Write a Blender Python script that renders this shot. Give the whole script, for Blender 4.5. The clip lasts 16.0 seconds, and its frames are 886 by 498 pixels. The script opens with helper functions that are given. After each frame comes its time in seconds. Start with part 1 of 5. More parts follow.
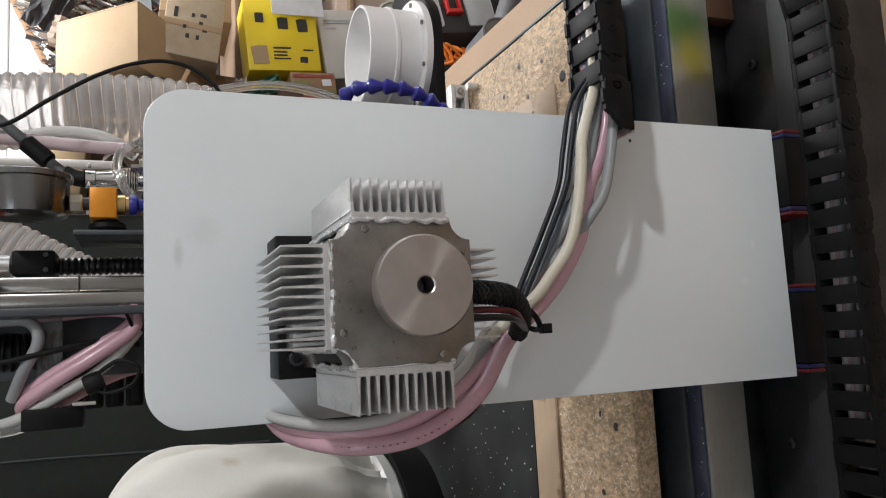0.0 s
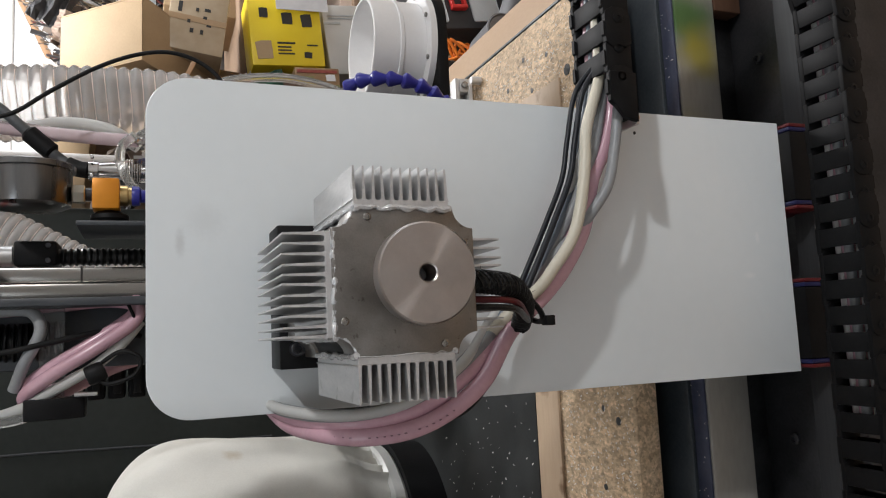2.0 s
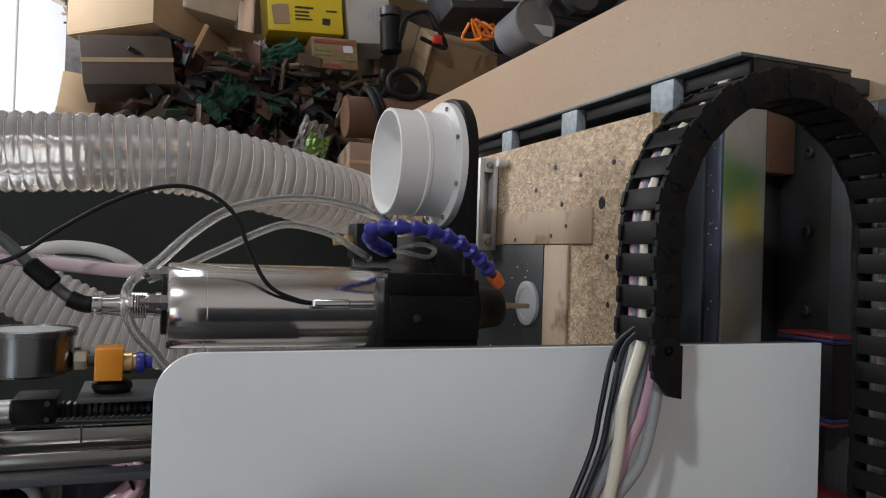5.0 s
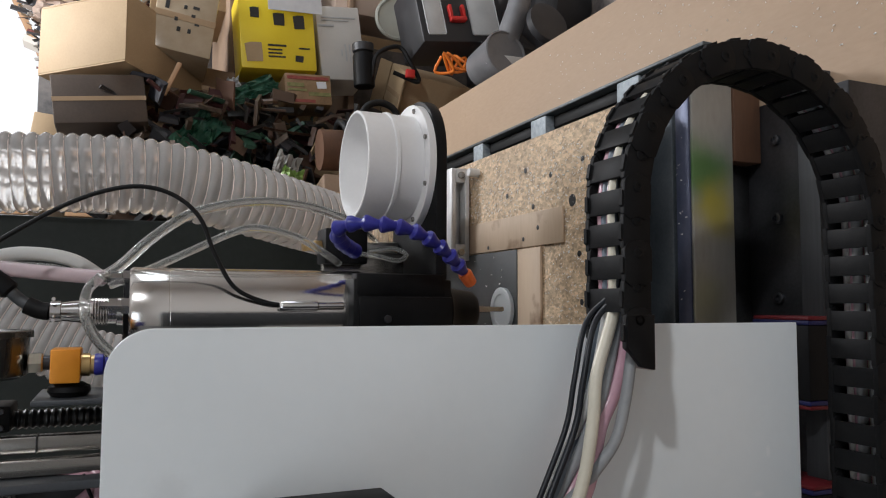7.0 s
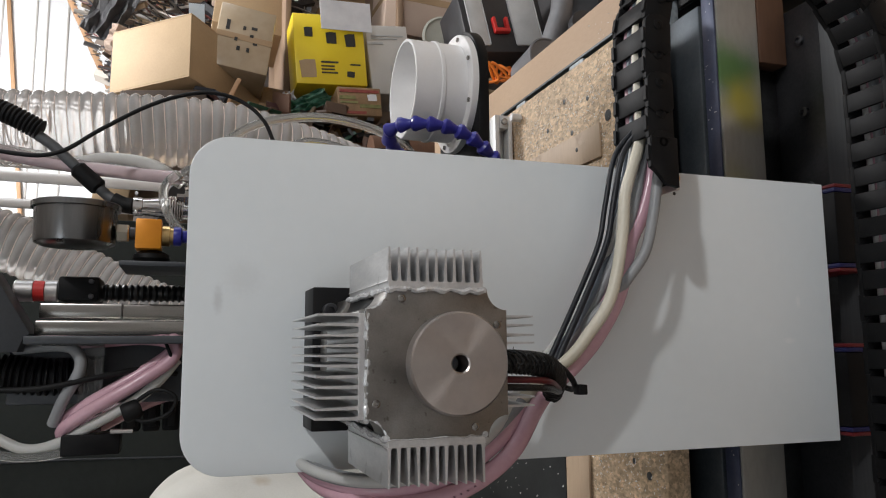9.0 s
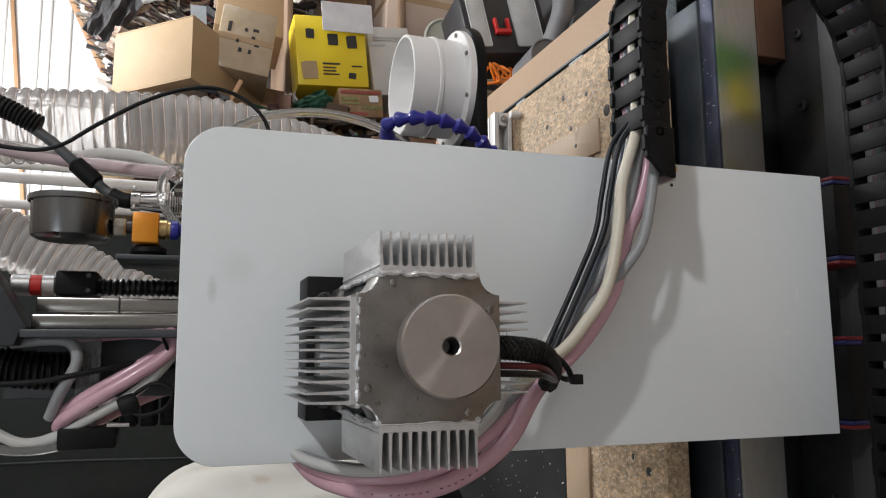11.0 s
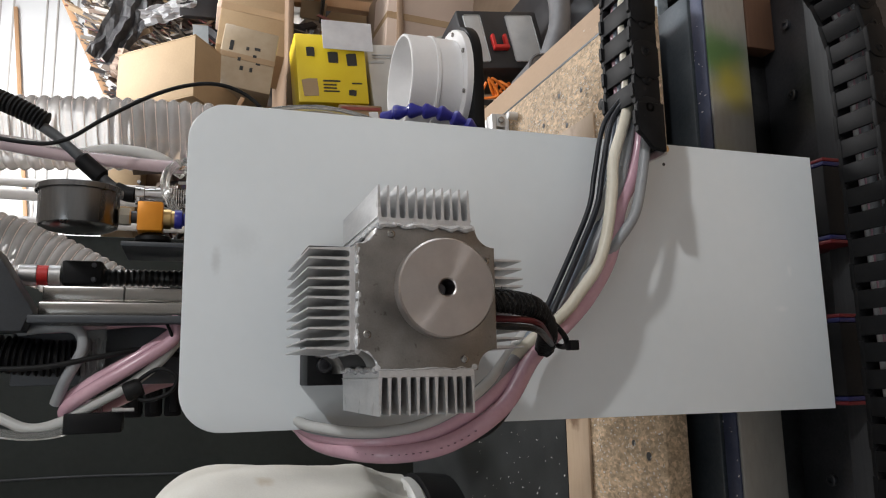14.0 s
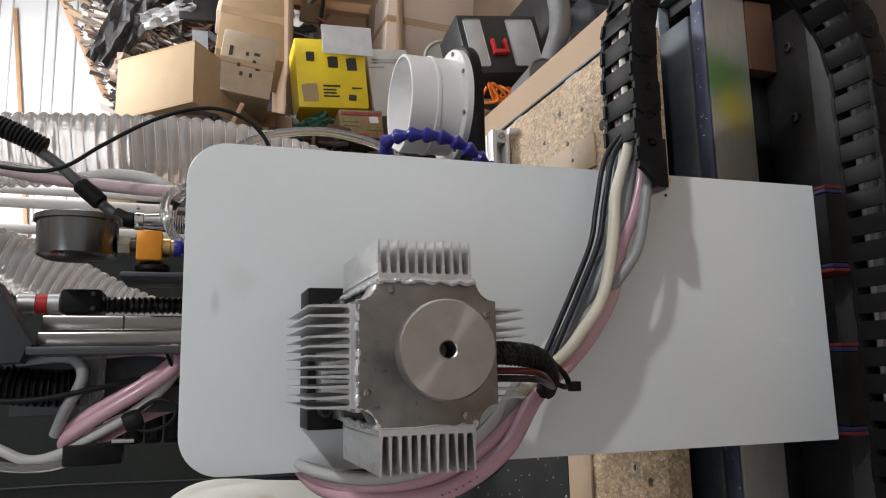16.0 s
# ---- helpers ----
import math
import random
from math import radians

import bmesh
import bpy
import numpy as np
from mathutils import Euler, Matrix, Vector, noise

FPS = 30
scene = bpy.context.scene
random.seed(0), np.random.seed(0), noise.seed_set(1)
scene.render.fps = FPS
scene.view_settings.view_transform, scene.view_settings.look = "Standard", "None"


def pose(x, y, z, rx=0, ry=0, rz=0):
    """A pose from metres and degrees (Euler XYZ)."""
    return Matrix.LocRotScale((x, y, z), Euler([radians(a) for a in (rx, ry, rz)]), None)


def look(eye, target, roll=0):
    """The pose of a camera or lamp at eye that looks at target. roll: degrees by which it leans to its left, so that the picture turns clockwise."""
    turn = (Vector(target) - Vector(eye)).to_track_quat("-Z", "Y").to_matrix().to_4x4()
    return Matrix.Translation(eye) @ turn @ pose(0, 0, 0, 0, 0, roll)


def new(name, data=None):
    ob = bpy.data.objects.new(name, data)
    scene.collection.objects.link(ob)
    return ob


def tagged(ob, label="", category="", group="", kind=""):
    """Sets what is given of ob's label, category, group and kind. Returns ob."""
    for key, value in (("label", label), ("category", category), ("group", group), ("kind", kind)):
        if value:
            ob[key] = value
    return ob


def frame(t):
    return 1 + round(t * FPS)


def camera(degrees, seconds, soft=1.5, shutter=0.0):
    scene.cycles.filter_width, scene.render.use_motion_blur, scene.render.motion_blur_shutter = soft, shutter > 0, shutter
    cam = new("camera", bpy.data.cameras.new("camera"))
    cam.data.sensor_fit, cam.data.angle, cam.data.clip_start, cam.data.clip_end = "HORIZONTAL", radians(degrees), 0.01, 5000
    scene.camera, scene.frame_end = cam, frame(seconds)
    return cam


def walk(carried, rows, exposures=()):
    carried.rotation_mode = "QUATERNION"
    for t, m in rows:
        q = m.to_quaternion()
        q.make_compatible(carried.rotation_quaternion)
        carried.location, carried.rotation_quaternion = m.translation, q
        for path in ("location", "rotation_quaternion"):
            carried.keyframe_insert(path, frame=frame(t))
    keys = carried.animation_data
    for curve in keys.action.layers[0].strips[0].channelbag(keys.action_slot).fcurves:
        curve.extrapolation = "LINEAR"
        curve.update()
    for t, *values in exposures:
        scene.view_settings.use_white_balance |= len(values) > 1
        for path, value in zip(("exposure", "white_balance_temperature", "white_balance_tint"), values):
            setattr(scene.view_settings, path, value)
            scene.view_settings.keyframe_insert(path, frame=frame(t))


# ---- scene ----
cam = camera(61.0, 16.0, soft=1.1)
PATH = [
    (0, (-0.047, -0.234, 1.233), (0.19, 1.609, 0.491), -90.3),
    (0.5, (-0.036, -0.233, 1.233), (0.197, 1.611, 0.492), -90.2),
    (1, (-0.031, -0.233, 1.233), (0.195, 1.612, 0.493), -90.2),
    (1.5, (-0.038, -0.236, 1.234), (0.193, 1.611, 0.501), -90.1),
    (2, (-0.05, -0.232, 1.232), (0.18, 1.614, 0.499), -90.1),
    (2.5, (-0.051, -0.231, 1.232), (0.178, 1.614, 0.496), -90.1),
    (3, (-0.037, -0.229, 1.232), (0.193, 1.616, 0.493), -89.8),
    (3.5, (0.017, -0.221, 1.232), (0.134, 1.626, 0.474), -91.7),
    (4, (0.1, -0.216, 1.236), (0.117, 1.637, 0.483), -88.7),
    (4.5, (0.132, -0.214, 1.239), (0.144, 1.645, 0.502), -88.1),
    (7, (0.096, -0.206, 1.225), (0.237, 1.632, 0.45), -88.1),
    (7.5, (0.047, -0.217, 1.234), (0.298, 1.629, 0.508), -87.5),
    (8, (0.011, -0.228, 1.235), (0.248, 1.646, 0.576), -87.7),
    (10.5, (-0.036, -0.238, 1.228), (0.263, 1.634, 0.591), -88.3),
    (11, (-0.031, -0.235, 1.228), (0.243, 1.641, 0.591), -87.8),
    (11.5, (-0.04, -0.235, 1.226), (0.23, 1.64, 0.586), -87.0),
    (12, (-0.035, -0.237, 1.226), (0.253, 1.636, 0.587), -87.4),
    (12.5, (-0.034, -0.238, 1.227), (0.263, 1.633, 0.588), -87.6),
    (13, (-0.041, -0.239, 1.228), (0.266, 1.631, 0.59), -87.5),
    (13.5, (-0.051, -0.24, 1.228), (0.27, 1.629, 0.592), -87.6),
    (14, (-0.059, -0.241, 1.228), (0.276, 1.628, 0.598), -87.9),
    (14.5, (-0.062, -0.242, 1.228), (0.278, 1.626, 0.598), -88.0),
    (15, (-0.058, -0.243, 1.228), (0.285, 1.624, 0.601), -88.1),
    (15.5, (-0.049, -0.243, 1.228), (0.289, 1.626, 0.601), -88.0),
    (16, (-0.037, -0.242, 1.228), (0.291, 1.628, 0.599), -88.1),
]
EXPOSURES = [(0.0, -0.1, 6220, 10), (3.0, -0.1, 6220, 10), (4.0, -0.55, 6050, 10), (4.5, -0.6, 6050, 10), (7.0, -0.44, 6050, 10), (7.5, -0.6, 6100, 10), (8.2, -0.5, 6220, 10), (10.3, -0.22, 6220, 10), (16.0, -0.25, 6220, 10)]
walk(cam, [(t, look(eye, target, roll)) for t, eye, target, roll in PATH], EXPOSURES)

# world, lamps
world = bpy.data.worlds.new("workshop_world")
scene.world = world
world.use_nodes = True
world.node_tree.nodes["Background"].inputs[0].default_value = (0.75, 0.85, 1.0, 1)
world.node_tree.nodes["Background"].inputs[1].default_value = 0.35


def area_lamp(name, eye, target, size, size_y, watts, colour):
    d = bpy.data.lights.new(name, "AREA")
    d.shape, d.size, d.size_y, d.energy, d.color = "RECTANGLE", size, size_y, watts, colour
    ob = new(name, d)
    ob.matrix_basis = look(eye, target)
    return ob


area_lamp("bench_lamp_light", (1.36, -1.10, 2.30), (0, 0.15, 1.0), 0.09, 0.09, 19.5, (1.0, 0.975, 0.95))
# Unseen overhead fill added to brighten the stored boxes.
area_lamp("ceiling_fill_light", (1.2, 1.9, 2.50), (1.0, 2.1, 0), 1.2, 0.3, 66, (1.0, 0.97, 0.94))
# Unseen cool fill, added in front to lift the beams below the plate.
area_lamp("front_fill_light", (-0.6, -1.2, 2.50), (-0.2, 0.2, 0.9), 1.2, 0.6, 6.5, (0.90, 0.96, 1.0))
# Unseen panel added on the +x side for spindle highlights and box sides.
area_lamp("side_fill_light", (3.4, 1.1, 1.75), (0.0, 0.8, 1.1), 1.4, 1.1, 30, (0.93, 0.97, 1.0))
# Unseen strip added close to the white wall to overexpose it.
area_lamp("far_wall_light", (0.9, 3.9, 2.45), (0.9, 4.6, 1.8), 2.4, 0.2, 28, (1.0, 0.98, 0.95))


# materials
def surf(name, a, b, scale=20.0, rough=(0.4, 0.6), metal=0.0, bump=0.1, fine=400.0, stretch=(1, 1, 1), spec=0.5, per_object=0.0, wear=None, dist=0.0006):
    """Two colours mixed by noise at two scales, with roughness that varies and a fine relief."""
    m = bpy.data.materials.new(name)
    m.use_nodes = True
    n, l = m.node_tree.nodes, m.node_tree.links
    p = n["Principled BSDF"]
    tc, mp = n.new("ShaderNodeTexCoord"), n.new("ShaderNodeMapping")
    mp.inputs["Scale"].default_value = stretch
    l.new(tc.outputs["Object"], mp.inputs[0])
    big, small = n.new("ShaderNodeTexNoise"), n.new("ShaderNodeTexNoise")
    big.inputs["Scale"].default_value, big.inputs["Detail"].default_value = scale, 5
    small.inputs["Scale"].default_value, small.inputs["Detail"].default_value = fine, 3
    l.new(mp.outputs[0], big.inputs["Vector"])
    l.new(mp.outputs[0], small.inputs["Vector"])
    add = n.new("ShaderNodeMath")
    add.operation = "MULTIPLY_ADD"
    add.inputs[1].default_value = 0.35
    l.new(small.outputs["Fac"], add.inputs[0])
    l.new(big.outputs["Fac"], add.inputs[2])
    ramp = n.new("ShaderNodeMapRange")
    ramp.inputs["From Min"].default_value, ramp.inputs["From Max"].default_value = 0.45, 0.92
    l.new(add.outputs[0], ramp.inputs["Value"])
    mix = n.new("ShaderNodeMix")
    mix.data_type = "RGBA"
    mix.inputs["A"].default_value, mix.inputs["B"].default_value = (*a, 1), (*b, 1)
    l.new(ramp.outputs[0], mix.inputs["Factor"])
    colour = mix.outputs["Result"]
    if per_object:
        info, hsv = n.new("ShaderNodeObjectInfo"), n.new("ShaderNodeHueSaturation")
        mr = n.new("ShaderNodeMapRange")
        mr.inputs["To Min"].default_value, mr.inputs["To Max"].default_value = 1 - per_object, 1 + per_object
        l.new(info.outputs["Random"], mr.inputs["Value"])
        l.new(mr.outputs[0], hsv.inputs["Value"])
        l.new(colour, hsv.inputs["Color"])
        colour = hsv.outputs[0]
    if wear:
        spot, wr, wm = n.new("ShaderNodeTexNoise"), n.new("ShaderNodeMapRange"), n.new("ShaderNodeMix")
        spot.inputs["Scale"].default_value, spot.inputs["Detail"].default_value = wear[1], 6
        l.new(tc.outputs["Object"], spot.inputs["Vector"])
        wr.inputs["From Min"].default_value, wr.inputs["From Max"].default_value = wear[2], wear[2] + 0.08
        l.new(spot.outputs["Fac"], wr.inputs["Value"])
        wm.data_type = "RGBA"
        wm.inputs["B"].default_value = (*wear[0], 1)
        l.new(wr.outputs[0], wm.inputs["Factor"])
        l.new(colour, wm.inputs["A"])
        colour = wm.outputs["Result"]
    l.new(colour, p.inputs["Base Color"])
    rr = n.new("ShaderNodeMapRange")
    rr.inputs["To Min"].default_value, rr.inputs["To Max"].default_value = rough
    l.new(big.outputs["Fac"], rr.inputs["Value"])
    l.new(rr.outputs[0], p.inputs["Roughness"])
    p.inputs["Metallic"].default_value = metal
    p.inputs["Specular IOR Level"].default_value = spec
    if bump:
        bp = n.new("ShaderNodeBump")
        bp.inputs["Strength"].default_value, bp.inputs["Distance"].default_value = bump, dist
        l.new(add.outputs[0], bp.inputs["Height"])
        l.new(bp.outputs[0], p.inputs["Normal"])
    return m


def clear(name, colour, rough, ior=1.35, trans=0.9, alpha=1.0):
    m = surf(name, colour, tuple(c * 0.93 for c in colour), 60, (rough, rough + 0.12), 0, 0.05)
    p = m.node_tree.nodes["Principled BSDF"]
    p.inputs["Transmission Weight"].default_value, p.inputs["IOR"].default_value = trans, ior
    p.inputs["Alpha"].default_value = alpha
    return m


def flakes(name):
    """Pressed wood flakes: cells of random tone, stretched, with dark specks and pale chips."""
    m = surf(name, (0.42, 0.295, 0.175), (0.60, 0.455, 0.30), 90, (0.55, 0.8), 0, 0.5, 700, dist=0.001)
    n, l = m.node_tree.nodes, m.node_tree.links
    p = n["Principled BSDF"]
    tc, mp = n.new("ShaderNodeTexCoord"), n.new("ShaderNodeMapping")
    mp.inputs["Scale"].default_value = (1.0, 0.55, 1)
    l.new(tc.outputs["Object"], mp.inputs[0])
    base = p.inputs["Base Color"].links[0].from_socket
    for scale, strength in ((560, 0.5), (300, 0.4)):
        v = n.new("ShaderNodeTexVoronoi")
        v.inputs["Scale"].default_value = scale
        l.new(mp.outputs[0], v.inputs["Vector"])
        sep, mr, mx = n.new("ShaderNodeSeparateColor"), n.new("ShaderNodeMapRange"), n.new("ShaderNodeMix")
        l.new(v.outputs["Color"], sep.inputs[0])
        mr.inputs["To Min"].default_value, mr.inputs["To Max"].default_value = 0.64, 1.36
        l.new(sep.outputs[0], mr.inputs["Value"])
        mx.data_type, mx.blend_type = "RGBA", "MULTIPLY"
        mx.inputs["Factor"].default_value = strength + 0.3
        l.new(base, mx.inputs["A"])
        comb = n.new("ShaderNodeCombineColor")
        for k in range(3):
            l.new(mr.outputs[0], comb.inputs[k])
        l.new(comb.outputs[0], mx.inputs["B"])
        base = mx.outputs["Result"]
    l.new(base, p.inputs["Base Color"])
    return m


def brushed_disc(name, centre):
    """Turned metal: fine rings about an axis along y."""
    m = surf(name, (0.43, 0.39, 0.37), (0.52, 0.48, 0.45), 60, (0.26, 0.34), 1.0, 0.03)
    n, l = m.node_tree.nodes, m.node_tree.links
    p = n["Principled BSDF"]
    tc, mp, gr = n.new("ShaderNodeTexCoord"), n.new("ShaderNodeMapping"), n.new("ShaderNodeTexNoise")
    l.new(tc.outputs["Object"], mp.inputs[0])
    mp.inputs["Location"].default_value = tuple(-c for c in centre)
    ln = n.new("ShaderNodeVectorMath")
    ln.operation = "LENGTH"
    l.new(mp.outputs[0], ln.inputs[0])
    gr.noise_dimensions = "1D"
    gr.inputs["Scale"].default_value, gr.inputs["Detail"].default_value = 2600, 3
    l.new(ln.outputs["Value"], gr.inputs["W"])
    bp = n.new("ShaderNodeBump")
    bp.inputs["Strength"].default_value, bp.inputs["Distance"].default_value = 0.10, 0.0002
    l.new(gr.outputs["Fac"], bp.inputs["Height"])
    l.new(bp.outputs[0], p.inputs["Normal"])
    tg = n.new("ShaderNodeTangent")
    tg.direction_type, tg.axis = "RADIAL", "Y"
    p.inputs["Anisotropic"].default_value = 0.9
    l.new(tg.outputs[0], p.inputs["Tangent"])
    return m


M = {
    "acrylic": surf("white_acrylic", (0.735, 0.775, 0.785), (0.78, 0.815, 0.825), 9, (0.14, 0.26), 0, 0.02, 120, wear=((0.68, 0.71, 0.71), 14, 0.73)),
    "steel_paint": surf("grey_painted_steel", (0.03, 0.034, 0.039), (0.05, 0.055, 0.062), 30, (0.4, 0.55), 0, 0.15),
    "steel": surf("ground_steel", (0.24, 0.228, 0.21), (0.37, 0.355, 0.33), 25, (0.16, 0.32), 1, 0.05, 500, (1, 1, 0.05)),
    "dark_steel": surf("dark_oiled_steel", (0.05, 0.052, 0.056), (0.10, 0.10, 0.108), 25, (0.3, 0.5), 0.8, 0.12),
    "tube_steel": surf("blue_grey_mill_steel", (0.045, 0.055, 0.064), (0.105, 0.122, 0.138), 14, (0.35, 0.5), 0.6, 0.1),
    "alu": surf("cast_aluminium", (0.50, 0.49, 0.48), (0.63, 0.62, 0.61), 40, (0.32, 0.5), 1, 0.15),
    "fin": surf("extruded_aluminium", (0.54, 0.54, 0.54), (0.72, 0.715, 0.71), 160, (0.25, 0.5), 0.72, 0.25, 900, (1, 0.25, 1), wear=((0.44, 0.44, 0.43), 120, 0.66)),
    "motor_face": surf("machined_end_cap", (0.21, 0.198, 0.185), (0.31, 0.295, 0.275), 110, (0.3, 0.5), 1, 0.3, 1500, wear=((0.16, 0.145, 0.13), 380, 0.66)),
    "turned": brushed_disc("turned_disc", (-0.0288, 0.001, 1.1450)),
    "black": surf("black_plastic", (0.004, 0.004, 0.0045), (0.009, 0.009, 0.0095), 40, (0.4, 0.6), 0, 0.15, spec=0.18),
    "chain": surf("black_nylon_dusty", (0.0035, 0.0035, 0.004), (0.010, 0.010, 0.0105), 60, (0.45, 0.65), 0, 0.2, spec=0.16, wear=((0.14, 0.12, 0.10), 700, 0.74)),
    "rubber": surf("black_rubber", (0.005, 0.005, 0.005), (0.012, 0.012, 0.0125), 60, (0.45, 0.7), 0, 0.2, spec=0.25),
    "braid": surf("braided_sleeve", (0.003, 0.003, 0.003), (0.010, 0.010, 0.010), 900, (0.22, 0.45), 0, 0.7, 1800, spec=0.4, dist=0.0006),
    "grey_pvc": surf("grey_cable_jacket", (0.25, 0.26, 0.27), (0.33, 0.34, 0.345), 40, (0.35, 0.5), 0, 0.05),
    "blue_grey": surf("blue_grey_cable_jacket", (0.14, 0.17, 0.21), (0.2, 0.235, 0.28), 40, (0.35, 0.5), 0, 0.05),
    "navy": surf("dark_cable_jacket", (0.009, 0.011, 0.015), (0.016, 0.019, 0.025), 40, (0.35, 0.5), 0, 0.05, spec=0.35),
    "cream": surf("cream_cable_jacket", (0.58, 0.54, 0.43), (0.68, 0.64, 0.53), 30, (0.35, 0.5), 0, 0.05),
    "pink": surf("pink_coolant_tube", (0.56, 0.33, 0.395), (0.66, 0.42, 0.485), 25, (0.16, 0.30), 0, 0.05),
    "clear_pipe": clear("clear_pvc_tube", (0.86, 0.87, 0.84), 0.08, 1.25, 0.85),
    "hose": clear("clear_corrugated_hose", (0.97, 0.95, 0.93), 0.04, 1.10, 0.70),
    "wire": surf("copper_coated_wire", (0.66, 0.56, 0.51), (0.78, 0.68, 0.63), 60, (0.3, 0.5), 0.4, 0.05),
    "pvc": surf("white_pvc", (0.76, 0.75, 0.74), (0.82, 0.81, 0.80), 30, (0.25, 0.4), 0, 0.05),
    "blue": surf("blue_plastic", (0.022, 0.022, 0.23), (0.03, 0.032, 0.30), 60, (0.25, 0.4), 0, 0.08),
    "seal_blue": surf("blue_seal", (0.008, 0.01, 0.055), (0.012, 0.014, 0.08), 60, (0.4, 0.5), 0, 0.05),
    "seal_red": surf("red_seal", (0.09, 0.005, 0.008), (0.12, 0.008, 0.012), 60, (0.4, 0.5), 0, 0.05),
    "orange": surf("orange_anodised", (0.72, 0.26, 0.015), (0.80, 0.31, 0.02), 60, (0.3, 0.42), 0.2, 0.05),
    "tip": surf("orange_plastic", (0.65, 0.12, 0.02), (0.72, 0.15, 0.03), 60, (0.35, 0.5), 0, 0.05),
    "brass": surf("brass", (0.60, 0.42, 0.18), (0.7, 0.5, 0.24), 60, (0.25, 0.4), 1, 0.05),
    "chrome": surf("chrome", (0.68, 0.67, 0.66), (0.78, 0.77, 0.76), 30, (0.10, 0.22), 1, 0.03),
    "flake": flakes("pressed_flake_board"),
    "board": surf("pale_board", (0.36, 0.245, 0.155), (0.46, 0.33, 0.22), 6, (0.5, 0.7), 0, 0.2, 300, (1, 0.25, 1), wear=((0.36, 0.25, 0.15), 30, 0.71)),
    "strip_wood": surf("planed_strip", (0.40, 0.29, 0.19), (0.52, 0.39, 0.27), 12, (0.5, 0.65), 0, 0.25, 300, (0.15, 1, 1), wear=((0.20, 0.12, 0.065), 22, 0.60)),
    "brown_wood": surf("red_brown_wood", (0.085, 0.040, 0.021), (0.145, 0.07, 0.036), 15, (0.55, 0.7), 0, 0.25, 300, (0.15, 1, 1)),
    "sheet": surf("dark_phenolic_sheet", (0.024, 0.026, 0.026), (0.042, 0.044, 0.044), 20, (0.3, 0.5), 0, 0.1, spec=0.2),
    "chip": surf("plastic_chips", (0.75, 0.72, 0.68), (0.85, 0.83, 0.80), 60, (0.3, 0.5), 0, 0.05),
    "paste": surf("white_adhesive", (0.52, 0.525, 0.53), (0.74, 0.74, 0.74), 420, (0.10, 0.30), 0.25, 0.8, 900),
    "card": surf("cardboard", (0.35, 0.245, 0.135), (0.43, 0.31, 0.18), 7, (0.65, 0.8), 0, 0.15, 200, per_object=0.12),
    "card_dark": surf("brown_cardboard", (0.20, 0.13, 0.085), (0.28, 0.19, 0.12), 7, (0.65, 0.8), 0, 0.15, 200, per_object=0.15),
    "tape": surf("glossy_taped_card", (0.42, 0.33, 0.22), (0.52, 0.43, 0.31), 9, (0.12, 0.35), 0, 0.3, 60),
    "yellow": surf("yellow_print", (0.80, 0.60, 0.015), (0.86, 0.67, 0.03), 10, (0.3, 0.45), 0, 0.05),
    "paper": surf("white_paper", (0.62, 0.63, 0.66), (0.76, 0.77, 0.79), 20, (0.5, 0.7), 0, 0.3, 60),
    "greybox": surf("pale_grey_carton", (0.40, 0.38, 0.36), (0.50, 0.48, 0.45), 9, (0.5, 0.7), 0, 0.1),
    "ink": surf("black_print", (0.02, 0.02, 0.02), (0.04, 0.04, 0.04), 30, (0.4, 0.6), 0, 0),
    "case_black": surf("dark_case_plastic", (0.018, 0.018, 0.02), (0.035, 0.035, 0.038), 20, (0.4, 0.55), 0, 0.1),
    "case_grey": surf("grey_case_panel", (0.46, 0.47, 0.47), (0.58, 0.59, 0.59), 20, (0.25, 0.45), 0, 0.1),
    "red": surf("red_plastic", (0.55, 0.025, 0.02), (0.65, 0.035, 0.03), 20, (0.35, 0.5), 0, 0.05),
    "green": surf("green_foil", (0.02, 0.09, 0.055), (0.07, 0.22, 0.14), 40, (0.15, 0.4), 0, 0.8, 200, dist=0.004),
    "lime": surf("pale_green_bag", (0.30, 0.45, 0.12), (0.45, 0.62, 0.25), 15, (0.3, 0.5), 0, 0.5),
    "rope": surf("orange_cord", (0.70, 0.16, 0.01), (0.8, 0.22, 0.02), 60, (0.5, 0.7), 0, 0.1),
    "dark_cloth": surf("dark_green_grey_cloth", (0.009, 0.012, 0.0105), (0.020, 0.025, 0.0225), 4, (0.6, 0.85), 0, 0.3, 60, spec=0.3, dist=0.004),
    "bag": surf("white_canvas_bag", (0.55, 0.54, 0.49), (0.68, 0.67, 0.62), 9, (0.7, 0.9), 0, 0.4, 500, wear=((0.5, 0.42, 0.30), 9, 0.72)),
    "floor": surf("board_floor", (0.40, 0.29, 0.20), (0.52, 0.39, 0.28), 3, (0.45, 0.65), 0, 0.15, 40, (1, 0.3, 1)),
    "wall": surf("white_wall_sheet", (0.78, 0.79, 0.80), (0.86, 0.87, 0.88), 2, (0.4, 0.6), 0, 0.1, 12),
    "batten": surf("raw_batten", (0.42, 0.24, 0.12), (0.52, 0.32, 0.18), 10, (0.5, 0.7), 0, 0.2, 200, (0.1, 1, 1)),
    "clutter": surf("mixed_dark_scrap", (0.04, 0.035, 0.035), (0.22, 0.19, 0.17), 14, (0.3, 0.7), 0, 0.4, 90, per_object=0.6),
}



